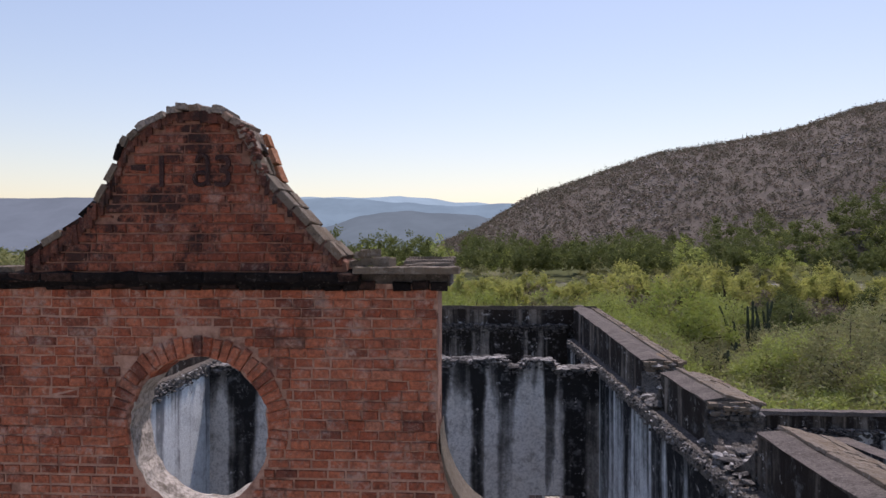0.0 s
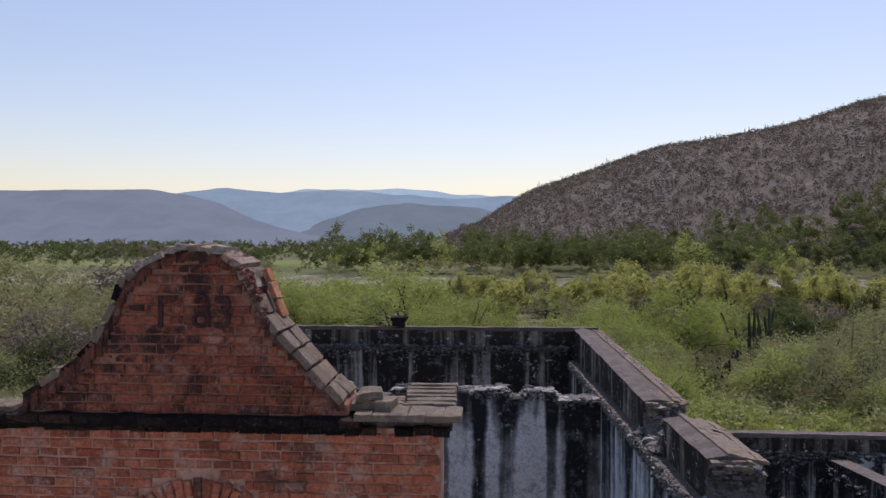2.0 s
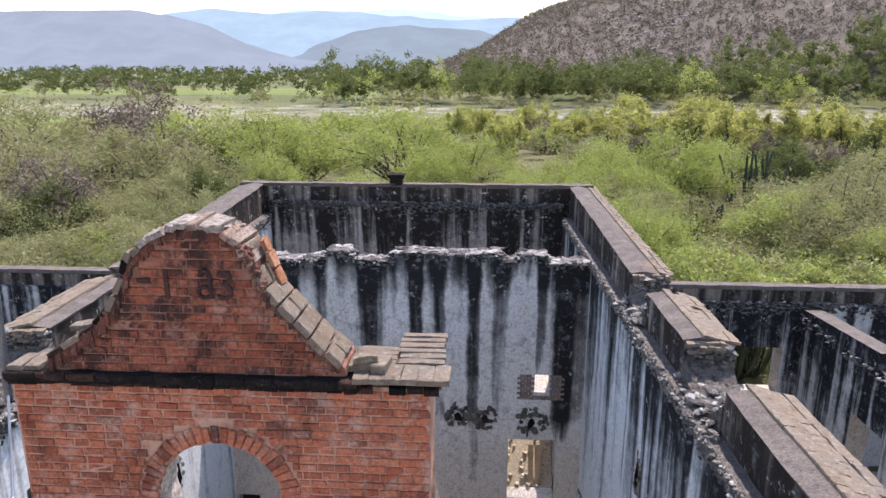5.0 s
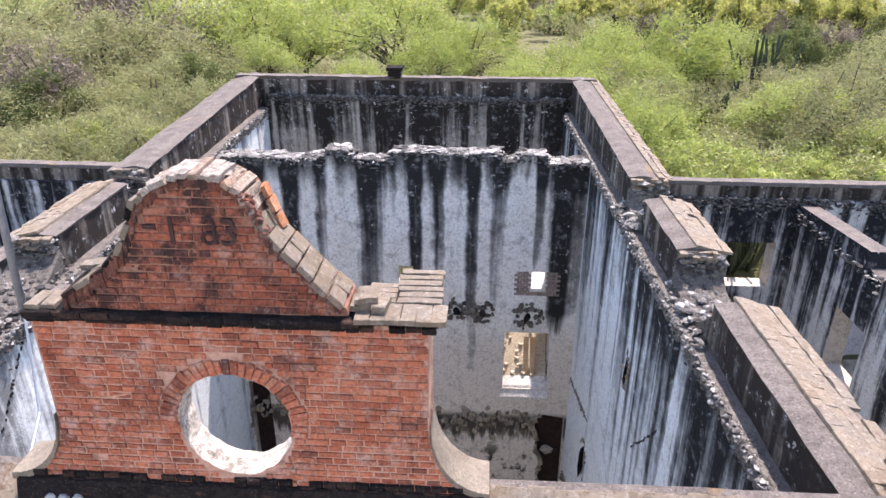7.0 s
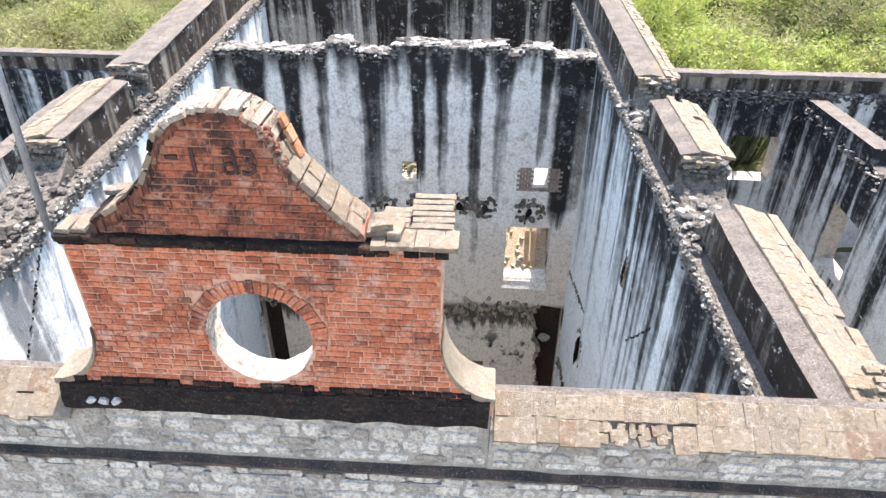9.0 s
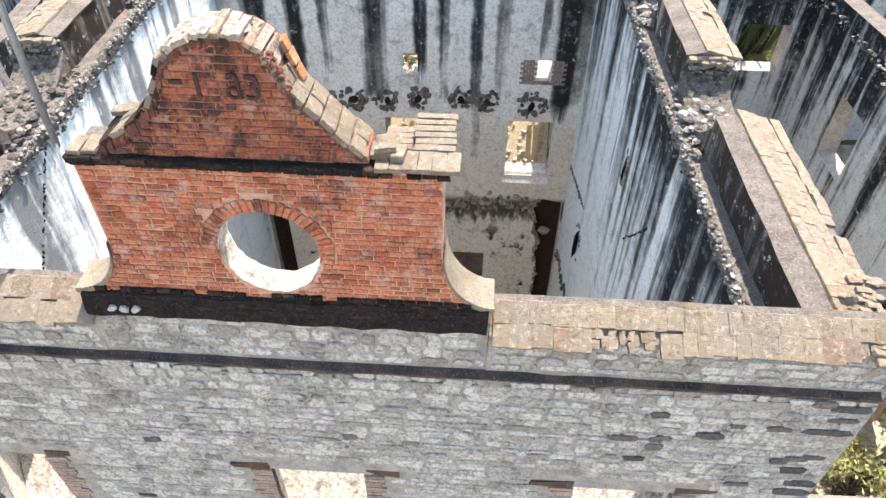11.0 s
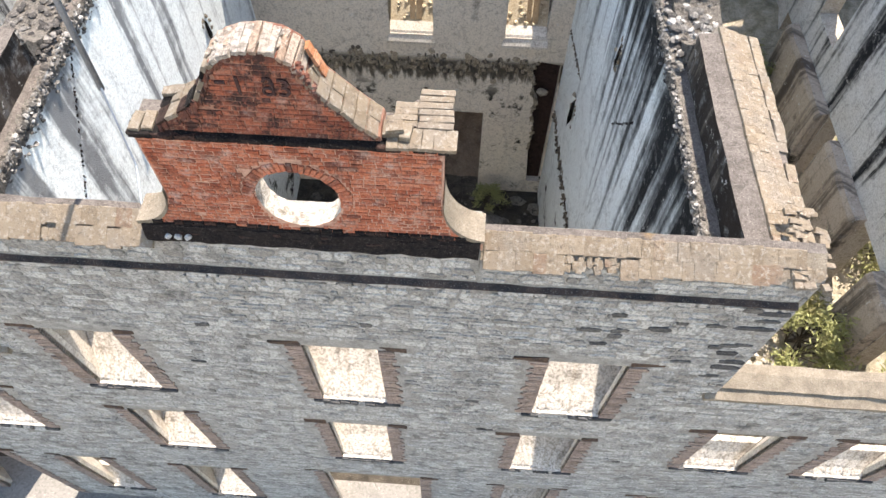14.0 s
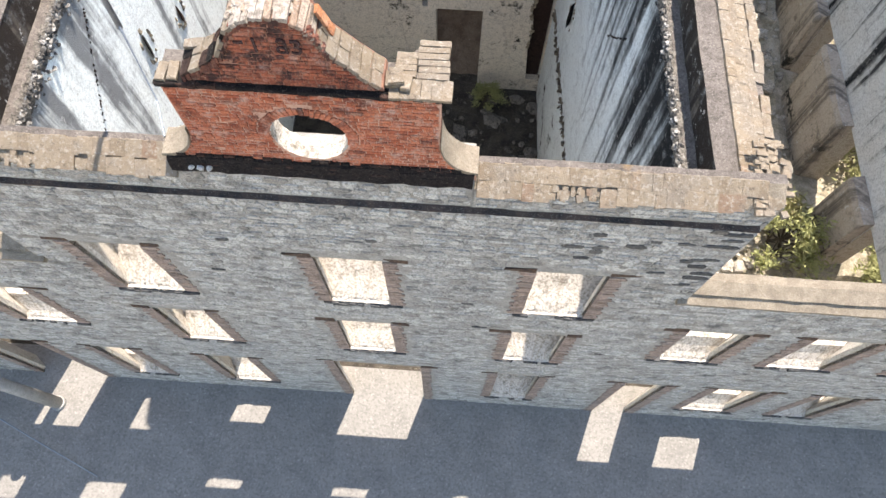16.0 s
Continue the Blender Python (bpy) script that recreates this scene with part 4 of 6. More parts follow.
for parent, x0, x1, spans in ((wall_right, R_IN + 0.25, R_OUT - 0.05, ((11.5, 13.9), (17.0, 18.7))), (wall_left, L_OUT + 0.05, L_IN - 0.25, ((10.6, 13.7), (17.3, 18.6)))):
    for a, b in spans:
        m = Mesh()
        m.slab(ragged(a, b, LEDGE - 0.02, lambda v, a=a, b=b: LEDGE + 0.12 + 0.55 * (abs(v - (a + b) / 2) / (b - a) * 2) ** 3, 0.25, 0.06), [], x0, x1, "y")
        part("broken_core", m, M_CORE, parent, "rough broken wall core", skew=True)
gap = []
for a, b in ((10.5, 13.8), (17.2, 18.7)):
    for _ in range(360):
        gap.append(((random.uniform(L_OUT + 0.1, L_IN - 0.1), random.uniform(a, b), LEDGE + random.uniform(-0.02, 0.2)), random.uniform(0.04, 0.12)))
rubble("gap_rubble", gap, "heaped stones in the parapet's gaps", wall_left, M_BAND)
for blocks, d0, d1, obs in ((R_BLOCKS, R_PAR, R_OUT, par_r), (L_BLOCKS, L_OUT, L_PAR, par_l)):
    for (a, b), ob in zip(blocks, obs):
        ends = []
        for y in ([a] if a > 8 else []) + ([b] if b < 25 else []):
            for _ in range(260):
                ends.append(((random.uniform(d0 + 0.04, d1 - 0.04), y + (-1 if y == a else 1) * abs(random.gauss(0.0, 0.035)), random.uniform(LEDGE, CAP - 0.08)), random.uniform(0.04, 0.14)))
        if ends:
            rubble("end_stones", ends, "rough stones of the parapet's broken end", ob)
m = Mesh()
for _ in range(520):
    a = random.uniform(L_X, R_X)
    m.rock((a, CROSS + random.uniform(0.0, 0.75), cross_top(a) + random.uniform(-0.03, 0.05)), random.uniform(0.1, 0.32), random.uniform(0.08, 0.22), random.uniform(0.025, 0.07))
for _ in range(420):
    a = random.uniform(L_X, R_X)
    m.rock((a, CROSS - 0.01, cross_top(a) - abs(random.gauss(0.0, 0.13))), random.uniform(0.05, 0.2), random.uniform(0.03, 0.06), random.uniform(0.025, 0.07))
part("top_rubble", m, M_RUBBLE, wall_cross, "flat whitish stones on the wall's broken top", fix=False, kind="stuff")
rubble("band_stones", along_x(BACK + 0.02, L_IN, R_IN, 21.0, 1500, 0.085, 0.02, 0.2), "exposed rubble band", wall_rear, M_BAND)
for blocks, d0, d1, obs in ((R_BLOCKS, R_PAR, R_OUT, par_r), (L_BLOCKS, L_OUT, L_PAR, par_l)):
    for (a, b), ob in zip(blocks[1:], obs[1:]):
        m, z = Mesh(), LEDGE - 0.05
        while z < CAP - 0.06:
            x = d0 + random.uniform(0, 0.06)
            while x < d1 - 0.06:
                w = random.uniform(0.12, 0.26)
                out = random.uniform(0.0, 0.2) + 0.12 * (CAP - z)
                m.box(x, min(d1, x + w - 0.012), a - out, a + 0.06, z, z + random.uniform(0.06, 0.085), 1 if z > CAP - 0.3 else 0, jit=0.012)
                x += w
            z += 0.092
        part("broken_course", m, [M_CORE, M_TILE], ob, "broken courses of brick and stone at the end", skew=True, fix=False, kind="stuff")
rubble("top_rubble", along_y(DIVIDE + 0.1, 7.2, BACK, 16.05, 900, 0.09, 0.12, 0.25) + along_y(DIVIDE + 0.6, 7.2, BACK, 16.1, 300, 0.09, 0.12, 0.1), "loose stones along the top", bpy.data.objects["wall_wing_divide_right"])
rubble("band_stones", along_x(BACK + 0.02, R_OUT, 30.0, 16.6, 1500, 0.1, 0.02, 0.3), "exposed rubble band", bpy.data.objects["wall_wing_rear_right"], M_BAND)

# fallen earth banked up in the room behind the cross wall
m = Mesh()
nx, ny = 14, 8
for j in range(ny + 1):
    for i in range(nx + 1):
        x, y = L_X + 0.05 + (R_X - L_X - 0.3) * i / nx, CROSS + 0.8 + (BACK - CROSS - 0.9) * j / ny
        m.v.append((x, y, 0.05 + 3.6 * (j / ny) ** 0.8 + 0.35 * noise.noise((x * 0.6, y * 0.6, 4))))
for j in range(ny):
    for i in range(nx):
        m.f.append((j * (nx + 1) + i, j * (nx + 1) + i + 1, (j + 1) * (nx + 1) + i + 1, (j + 1) * (nx + 1) + i))
        m.k.append(0)
tagged(part("earth_bank", m, plain_material("brown_fallen_earth", (0.20, 0.155, 0.12), (0.12, 0.09, 0.07), 1.5, 0.95, 0.06), fix=False, smooth=True), "brown fallen earth banked up in the rear room", "earth", kind="stuff")

# a stub of masonry on the rear parapet
m = Mesh()
m.box(-4.15, -3.6, BACK + 0.2, BACK + 0.8, 21.7, 22.05, jit=0.04)
m.box(-4.22, -3.5, BACK + 0.15, BACK + 0.85, 22.05, 22.18, jit=0.03)
part("stub", m, M_SOOT_SHADE, parapet_rear, "sooty masonry stub")


# ---- details of the inner cross wall ----
def socket(x, z, s):
    m = Mesh()
    for i in range(40):
        a = random.uniform(0, 6.28)
        r = s * random.uniform(0.55, 1.3)
        m.rock((x + r * math.cos(a), CROSS + 0.0, z + r * 0.95 * math.sin(a)), random.uniform(0.08, 0.2), random.uniform(0.04, 0.12), random.uniform(0.06, 0.16))
    part("beam_socket", m, M_SOCKET_DARK, wall_cross, "broken plaster round a beam socket", fix=False)
    # no real recess: a black lump takes the place of its shade
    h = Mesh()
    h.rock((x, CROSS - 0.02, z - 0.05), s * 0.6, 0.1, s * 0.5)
    part("beam_hole", h, M_SOOT_SHADE, wall_cross, "black lump standing in for the shade of a beam hole", fix=False)


M_SOCKET_DARK = stone_material("dark_broken_plaster", ((0.13, 0.11, 0.085), (0.22, 0.19, 0.15), (0.06, 0.052, 0.045)), 0.5)
M_SOCKET = stone_material("broken_plaster", ((0.28, 0.23, 0.165), (0.40, 0.34, 0.26), (0.12, 0.10, 0.08)), 0.5)
random.seed(31)
for x in (-8.0, -6.3, -5.0, -3.7, -2.3, -0.75, 0.35, 2.0):
    socket(x + random.uniform(-0.1, 0.1), 14.25 + random.uniform(-0.12, 0.12), random.uniform(0.36, 0.46))
belt = []
for _ in range(300):
    belt.append(((random.uniform(L_X, 2.5), CROSS - 0.01, 9.15 + random.gauss(0, 0.3)), random.uniform(0.1, 0.26)))
m = Mesh()
for c, s in belt:
    m.rock(c, s, 0.05, s * 0.8)
part("floor_scar", m, M_SOCKET, wall_cross, "rough scar where a floor was torn out", fix=False, kind="stuff")
m = Mesh()
for i in range(10):
    for j in range(8):
        x, z = 1.42 + j * 0.215 + (0.1 if i % 2 else 0), 15.06 + i * 0.1
        if not (2.0 < x + 0.1 < 2.6 and 15.35 < z + 0.04 < 16.1) and x < 3.0:
            m.box(x, x + 0.2, CROSS - 0.035, CROSS + 0.06, z, z + 0.085, jit=0.006)
part("brick_infill", m, M_JAMB, wall_cross, "brown brick infill of a closed window", fix=False)
M_YELLOW = stone_material("sunlit_yellow_rubble", ((0.46, 0.39, 0.28), (0.52, 0.45, 0.34), (0.40, 0.325, 0.22)), 0.3, 6.0, (0.2, 0.15, 0.09), 0.03)
M_BOARD = plain_material("tan_board", (0.42, 0.30, 0.18), (0.32, 0.22, 0.13), 2.0, 0.85, 0.01)
for x0, x1, z0, z1 in CROSS_WINDOWS:
    m, y1 = Mesh(), CROSS + 0.42
    m.add([(x0 - 0.12, CROSS - 0.16, z0 - 0.3), (x1 + 0.12, CROSS - 0.16, z0 - 0.3), (x1, CROSS + 0.1, z0 + 0.1), (x0, CROSS + 0.1, z0 + 0.1), (x1, y1, z0 + 0.34), (x0, y1, z0 + 0.34),
           (x0 - 0.12, CROSS - 0.16, z0 - 0.42), (x1 + 0.12, CROSS - 0.16, z0 - 0.42), (x1, y1, z0 - 0.3), (x0, y1, z0 - 0.3)],
          [(0, 1, 2, 3), (3, 2, 4, 5), (6, 7, 1, 0), (6, 9, 8, 7), (9, 5, 4, 8), (0, 3, 5, 9, 6), (1, 7, 8, 4, 2)])
    part("sill", m, M_REVEAL, wall_cross, "cream-rendered sloping sill")
    m = Mesh()
    m.add([(x0, CROSS + 0.42, z0 - 0.2), (x1, CROSS + 0.42, z0 - 0.2), (x1, CROSS + 0.42, z0 + 0.3), (x0, CROSS + 0.42, z0 + 0.3), (x1, CROSS + 1.7, z0 + 1.75), (x0, CROSS + 1.7, z0 + 1.75), (x1, CROSS + 1.7, z0 - 0.2), (x0, CROSS + 1.7, z0 - 0.2)],
          [(0, 1, 2, 3), (3, 2, 4, 5), (0, 7, 6, 1), (7, 5, 4, 6), (0, 3, 5, 7), (1, 6, 4, 2)])
    for _ in range(30):
        t = random.random()
        m.rock((random.uniform(x0 + 0.05, x1 - 0.05), CROSS + 0.45 + 1.2 * t, z0 + 0.36 + 1.36 * t), random.uniform(0.06, 0.14), random.uniform(0.06, 0.12), random.uniform(0.04, 0.09))
    part("rubble_bank", m, M_YELLOW, wall_cross, "yellowish rubble banked up behind the window", fix=False)
    m = Mesh()
    for k, w in enumerate((0.2, 0.24)):
        a = x0 + 0.84 + 0.26 * k
        m.add([(a, CROSS + 0.46, z0 + 0.42), (a + w, CROSS + 0.46, z0 + 0.42), (a + w, CROSS + 1.15, z0 + 1.75), (a, CROSS + 1.15, z0 + 1.75), (a, CROSS + 0.5, z0 + 0.38), (a + w, CROSS + 0.5, z0 + 0.38), (a + w, CROSS + 1.2, z0 + 1.72), (a, CROSS + 1.2, z0 + 1.72)],
              [(0, 1, 2, 3), (4, 7, 6, 5), (0, 4, 5, 1), (1, 5, 6, 2), (2, 6, 7, 3), (3, 7, 4, 0)])
    part("window_board", m, M_BOARD, wall_cross, "tan boards leaning in the window")
for x0, x1, z0 in ((2.0, 2.6, 15.4), (-3.0, -2.35, 15.35)):
    m = Mesh()
    m.add([(x0, CROSS - 0.12, z0 - 0.12), (x1, CROSS - 0.12, z0 - 0.12), (x1, CROSS - 0.1, z0), (x0, CROSS - 0.1, z0), (x1, CROSS + 0.6, z0 + 0.4), (x0, CROSS + 0.6, z0 + 0.4), (x1, CROSS + 0.6, z0 - 0.12), (x0, CROSS + 0.6, z0 - 0.12)],
          [(0, 1, 2, 3), (3, 2, 4, 5), (0, 7, 6, 1), (7, 5, 4, 6), (0, 3, 5, 7), (1, 6, 4, 2)])
    part("niche_sill", m, M_REVEAL, wall_cross, "white sill of a small opening")
# crumbled plaster round the torn-out corner
m = Mesh()
for (xa, za), (xb, zb) in zip(torn[3:], torn[4:]):
    for _ in range(9):
        t = random.random()
        m.rock((xa + (xb - xa) * t - 0.03, CROSS - 0.01, za + (zb - za) * t), random.uniform(0.06, 0.16), 0.06, random.uniform(0.06, 0.15))
m.rock((3.1, CROSS - 0.05, 7.75), 0.32, 0.2, 0.24)
# added black blocks stand in for the dark of the room behind
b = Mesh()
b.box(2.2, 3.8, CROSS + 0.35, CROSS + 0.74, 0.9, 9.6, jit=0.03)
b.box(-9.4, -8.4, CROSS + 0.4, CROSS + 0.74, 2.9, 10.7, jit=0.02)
part("sooty_core", b, M_SOOT_SHADE, wall_cross, "black blocks added behind the torn corners to keep them dark")
part("torn_edge", m, M_SOCKET, wall_cross, "crumbled plaster along the torn corner", fix=False, kind="stuff")


# ---- pole ----
pole = tagged(new("metal_pole"), "thin grey galvanised pole leaning beside the attic", "pole")
m = Mesh()
m.tube([(-6.005, 7.75, 22.75), (-5.78, 7.75, 27.2)], [0.05, 0.05], 10)
part("shaft", m, M_METAL, pole, smooth=True)
m = Mesh()
m.tube([(-6.0, 7.75, 22.85), (-5.5, 6.9, 21.9), (-5.3, 6.28, 21.7)], [0.02, 0.02, 0.02], 8)
part("bracket", m, M_METAL, pole, "thin bent steel stay")


# ---- gable coping, shelf bricks and the date ----
random.seed(41)


def brick_data(name, mat, bevel=0.12):
    m = Mesh()
    b, e = bevel, 0.5
    p = [(-e, 0.5, -e), (e, 0.5, -e), (e, 0.5, e), (-e, 0.5, e), (-e, -0.3, -e), (e, -0.3, -e), (e, -0.3, e), (-e, -0.3, e),
         (-e + b * 0.5, -0.5, -e + b), (e - b * 0.5, -0.5, -e + b), (e - b * 0.5, -0.5, e - b), (-e + b * 0.5, -0.5, e - b)]
    p = [(x + random.uniform(-0.035, 0.035), y + (random.uniform(-0.08, 0.05) if y < 0 else 0), z + random.uniform(-0.08, 0.08)) for x, y, z in p]
    m.add(p, [(0, 1, 2, 3), (0, 4, 5, 1), (1, 5, 6, 2), (2, 6, 7, 3), (3, 7, 4, 0), (4, 8, 9, 5), (5, 9, 10, 6), (6, 10, 11, 7), (7, 11, 8, 4), (8, 11, 10, 9)])
    return m.data(name, mat)


SOOTY = [brick_data("sooty_brick", M_SOOT_SHADE, 0.14) for _ in range(4)]


def tile_data(name, mat, rough=1.0):
    """A flat worn brick with chipped upper edges."""
    m = Mesh()
    rim = [(-0.5, -0.5), (0.0, -0.5), (0.5, -0.5), (0.5, 0.0), (0.5, 0.5), (0.0, 0.5), (-0.5, 0.5), (-0.5, 0.0)]
    low = [(x * random.uniform(0.98, 1.06), y * random.uniform(0.97, 1.06)) for x, y in rim]
    p = [(x, y, -0.5) for x, y in low] + [(x, y, 0.36) for x, y in low]
    p += [(x * random.uniform(0.9, 1.0), y * random.uniform(0.9, 1.0), 0.5 + rough * random.uniform(-0.16, 0.08)) for x, y in low] + [(random.uniform(-0.2, 0.2), random.uniform(-0.2, 0.2), 0.52)]
    f = [(i, (i + 1) % 8, 8 + (i + 1) % 8, 8 + i) for i in range(8)] + [(8 + i, 8 + (i + 1) % 8, 16 + (i + 1) % 8, 16 + i) for i in range(8)]
    m.add(p, f + [(16 + i, 16 + (i + 1) % 8, 24) for i in range(8)] + [tuple(reversed(range(8)))])
    return m.data(name, mat)


COPING = [tile_data("coping_brick", M_TILE) for _ in range(14)]
M_WHITE = stone_material("whitewash_crust", ((0.37, 0.34, 0.31), (0.33, 0.29, 0.25), (0.31, 0.22, 0.165)), 0.7, 6.0, (0.07, 0.058, 0.05), 0.03)
LIMED = [tile_data("limed_brick", M_WHITE) for _ in range(5)]
SMOOTH = [tile_data("coping_brick", M_TILE, 0.3) for _ in range(8)]


def lay(name, data, parent, c, size, turn=(0, 0, 0)):
    ob = new(name, data)
    ob.parent = parent
    ob.matrix_basis = Matrix.LocRotScale(c, Euler(turn), size)
    return ob


for x0, x1, z, y, w in ((-4.47, -0.3, 23.985, 0.075, 0.155), (-4.47, -1.05, 24.055, 0.035, 0.29), (-5.08, 0.18, 21.68, 0.05, 0.29), (-5.02, 0.14, 21.77, 0.07, 0.155), (-4.95, 0.08, 21.86, 0.1, 0.155), (-4.9, 0.02, 21.945, 0.085, 0.17)):
    x = x0
    while x < x1 - 0.06:
        q = min(w * random.uniform(0.9, 1.1), x1 - x)
        if random.random() > 0.06:
            lay("sooty_brick", random.choice(SOOTY), attic, (x + q / 2, FRONT + y + 0.02 + random.uniform(-0.01, 0.01), z + random.uniform(-0.006, 0.006)), (q - 0.012, 0.1, 0.076), (random.uniform(-0.04, 0.04), random.uniform(-0.02, 0.02), random.uniform(-0.05, 0.05)))
        x += q


def arc_points(step):
    """Places along the gable's edge at even steps, with the slope."""
    pts = [Vector((x, z)) for x, z in GABLE[1:-1]]
    out, carry = [], 0.0
    for a, b in zip(pts, pts[1:]):
        d = (b - a).length
        t = carry
        while t < d:
            q = a.lerp(b, t / d)
            out.append((q.x, q.y, math.atan2(b.y - a.y, b.x - a.x)))
            t += step
        carry = t - d
    return out


flips = 0
for x, z, s in arc_points(0.1):
    crown = z > 25.14
    flank = not crown
    if flank:
        flips += 1
        if flips % 2:
            continue
    broken = -2.02 < x < -1.88 and z > 25.0
    for row in range(1 if crown else 2):
        depth = 0.46 if crown else 0.25
        if broken and random.random() < 0.5:
            depth = 0.25
        y = FRONT + 0.05 + depth / 2 + row * 0.25 + random.uniform(-0.015, 0.015)
        lift = 0.008 + random.uniform(-0.008, 0.016) * (2 if crown else 1)
        dark = x < -2.95 and random.random() < 0.35
        lay("coping_brick", random.choice(SOOTY if dark else LIMED if crown and x > -3.05 else SMOOTH), gable, (x - math.sin(s) * lift, y, z + math.cos(s) * lift), ((0.178 if flank else 0.09) * random.uniform(0.9, 1.05), depth * random.uniform(0.96, 1.04), 0.055 + random.uniform(0, 0.012)), (random.uniform(-0.04, 0.04), -s + random.uniform(-0.06, 0.06) * (2 if crown else 1), random.uniform(-0.05, 0.05)))
# the sooty edge bricks of the gable, under the coping
m = Mesh()
for (x, z, s), (x2, z2, s2) in zip(arc_points(0.05), arc_points(0.05)[1:]):
    d = random.uniform(0.05, 0.1) + (0.05 if x < -2.9 else 0)
    m.box(min(x, x2) - 0.005, max(x, x2) + 0.005, FRONT + 0.055 + random.uniform(0, 0.025), FRONT + 0.14, min(z, z2) - d, max(z, z2) - 0.005, jit=0.01)
part("edge_band", m, M_EDGE, gable, "sooty projecting edge bricks", fix=False, kind="stuff")
m = Mesh()
for _ in range(260):
    x = random.uniform(-3.12, -2.2)
    m.rock((x, FRONT + random.uniform(0.2, 0.52), gable_top(x) + 0.036), random.uniform(0.015, 0.06), random.uniform(0.015, 0.05), 0.006)
part("lime_cap", m, M_WHITE, gable, "flaking whitish lime on the crown", fix=False, kind="stuff")
# broken shoulder: a dark rough gap in front, orange bricks behind
m = Mesh()
for _ in range(70):
    z = random.uniform(24.95, 25.36)
    m.rock((float(np.interp(z, [24.95, 25.36], [-1.87, -2.06])) - random.uniform(0.0, 0.05), FRONT + random.uniform(0.06, 0.16), z), random.uniform(0.02, 0.045), random.uniform(0.03, 0.06), random.uniform(0.02, 0.04))
part("broken_shoulder", m, M_EDGE, gable, "dark broken brickwork on the shoulder", fix=False, kind="stuff")
M_ORANGE = brick_material("orange_brick", ((0.42, 0.17, 0.08), (0.50, 0.24, 0.13), (0.36, 0.2, 0.13)), 0.3, 0.3)
ORANGE = [brick_data("orange_brick", M_ORANGE, 0.1) for _ in range(2)]
for x, z, w in ((-1.855, 24.98, 0.2), (-1.91, 25.14, 0.2), (-1.965, 25.28, 0.16)):
    lay("loose_brick", random.choice(ORANGE), gable, (x, FRONT + 0.43, z), (w * 0.75, 0.14, 0.05), (random.uniform(-0.05, 0.05), 1.18, random.uniform(-0.08, 0.08)))

# shelf bricks beside the gable
for i in range(6):
    lay("shelf_brick", random.choice(COPING), attic, (-1.03 + i * 0.15, FRONT + 0.14, 24.12), (0.145, 0.34, 0.06), (0, 0, random.uniform(-0.03, 0.03)))
for i in range(6):
    lay("shelf_brick", random.choice(COPING), attic, (-0.5 + random.uniform(-0.01, 0.01), FRONT + 0.36 + i * 0.105, 24.135 + i * 0.012), (0.44, 0.104, 0.06), (0, 0, random.uniform(-0.03, 0.03)))
for i in range(4):
    lay("shelf_brick", random.choice(COPING), attic, (-0.9, FRONT + 0.4 + i * 0.11, 24.10), (0.3, 0.105, 0.06), (0, 0, random.uniform(-0.05, 0.05)))
lay("loose_brick", random.choice(COPING), attic, (-0.86, FRONT + 0.2, 24.19), (0.13, 0.25, 0.085), (0, 0, -0.12))
for x, z, w in ((-1.10, 24.17, 0.13), (-1.06, 24.24, 0.12), (-1.0, 24.19, 0.12), (-1.0, 24.265, 0.18)):
    lay("toothing_brick", random.choice(COPING), gable, (x, FRONT + 0.26, z), (w, 0.26, 0.065), (0, random.uniform(-0.1, 0.1), random.uniform(-0.2, 0.2)))
for i, (x, y, z) in enumerate(((-4.36, 0.2, 24.12), (-4.2, 0.22, 24.12))):
    lay("shelf_brick", random.choice(COPING), attic, (x, FRONT + y, z), (0.14, 0.3, 0.06), (0, 0, random.uniform(-0.2, 0.2)))
lay("loose_brick", random.choice(COPING), gable, (-3.86, FRONT + 0.5, 24.40), (0.3, 0.14, 0.06), (0, -0.1, 0.1))
m = Mesh()
m.box(-4.42, -0.8, FRONT + 0.12, FRONT + 0.62, 23.98, 24.08)
m.box(-0.8, -0.29, FRONT + 0.12, FRONT + 0.86, 23.98, 24.09)
part("shelf_slab", m, M_LIME, attic, "grey mortar bed on top of the attic")

# the worn date, of which three figures are left
date = tagged(new("date_figures"), "dark worn figures of a date on the brick gable", "lettering")
M_INK = plain_material("black_figure", (0.035, 0.02, 0.02), (0.06, 0.03, 0.028), 9.0)
for ch, x in (("1", -2.90), ("3", -2.355)):
    cu = bpy.data.curves.new("figure", "FONT")
    cu.body, cu.size, cu.extrude = ch, 0.40, 0.012
    tmp = new("figure_source", cu)
    bpy.context.view_layer.update()
    me = bpy.data.meshes.new_from_object(tmp.evaluated_get(bpy.context.evaluated_depsgraph_get()))
    bpy.data.objects.remove(tmp)
    me.materials.clear()
    me.materials.append(M_INK)
    ob = new("figure", me)
    ob.parent = date
    ob.matrix_basis = pose(x, FRONT + 0.083, 24.84, 90, 0, 0)
m = Mesh()
eight = [(0.06 * math.cos(t), 0.055 * math.sin(t)) for t in np.linspace(-2.2, 4.0, 16)]
for (xa, za), (xb, zb) in zip(eight, eight[1:]):
    m.tube([(-2.45 + xa, FRONT + 0.08, 24.91 + za), (-2.45 + xb, FRONT + 0.08, 24.91 + zb)], [0.02, 0.02], 6)
hook = [(-0.04, 0.155), (-0.02, 0.2), (0.02, 0.21), (0.055, 0.18), (0.062, 0.1), (0.062, 0.0), (0.068, -0.06)]
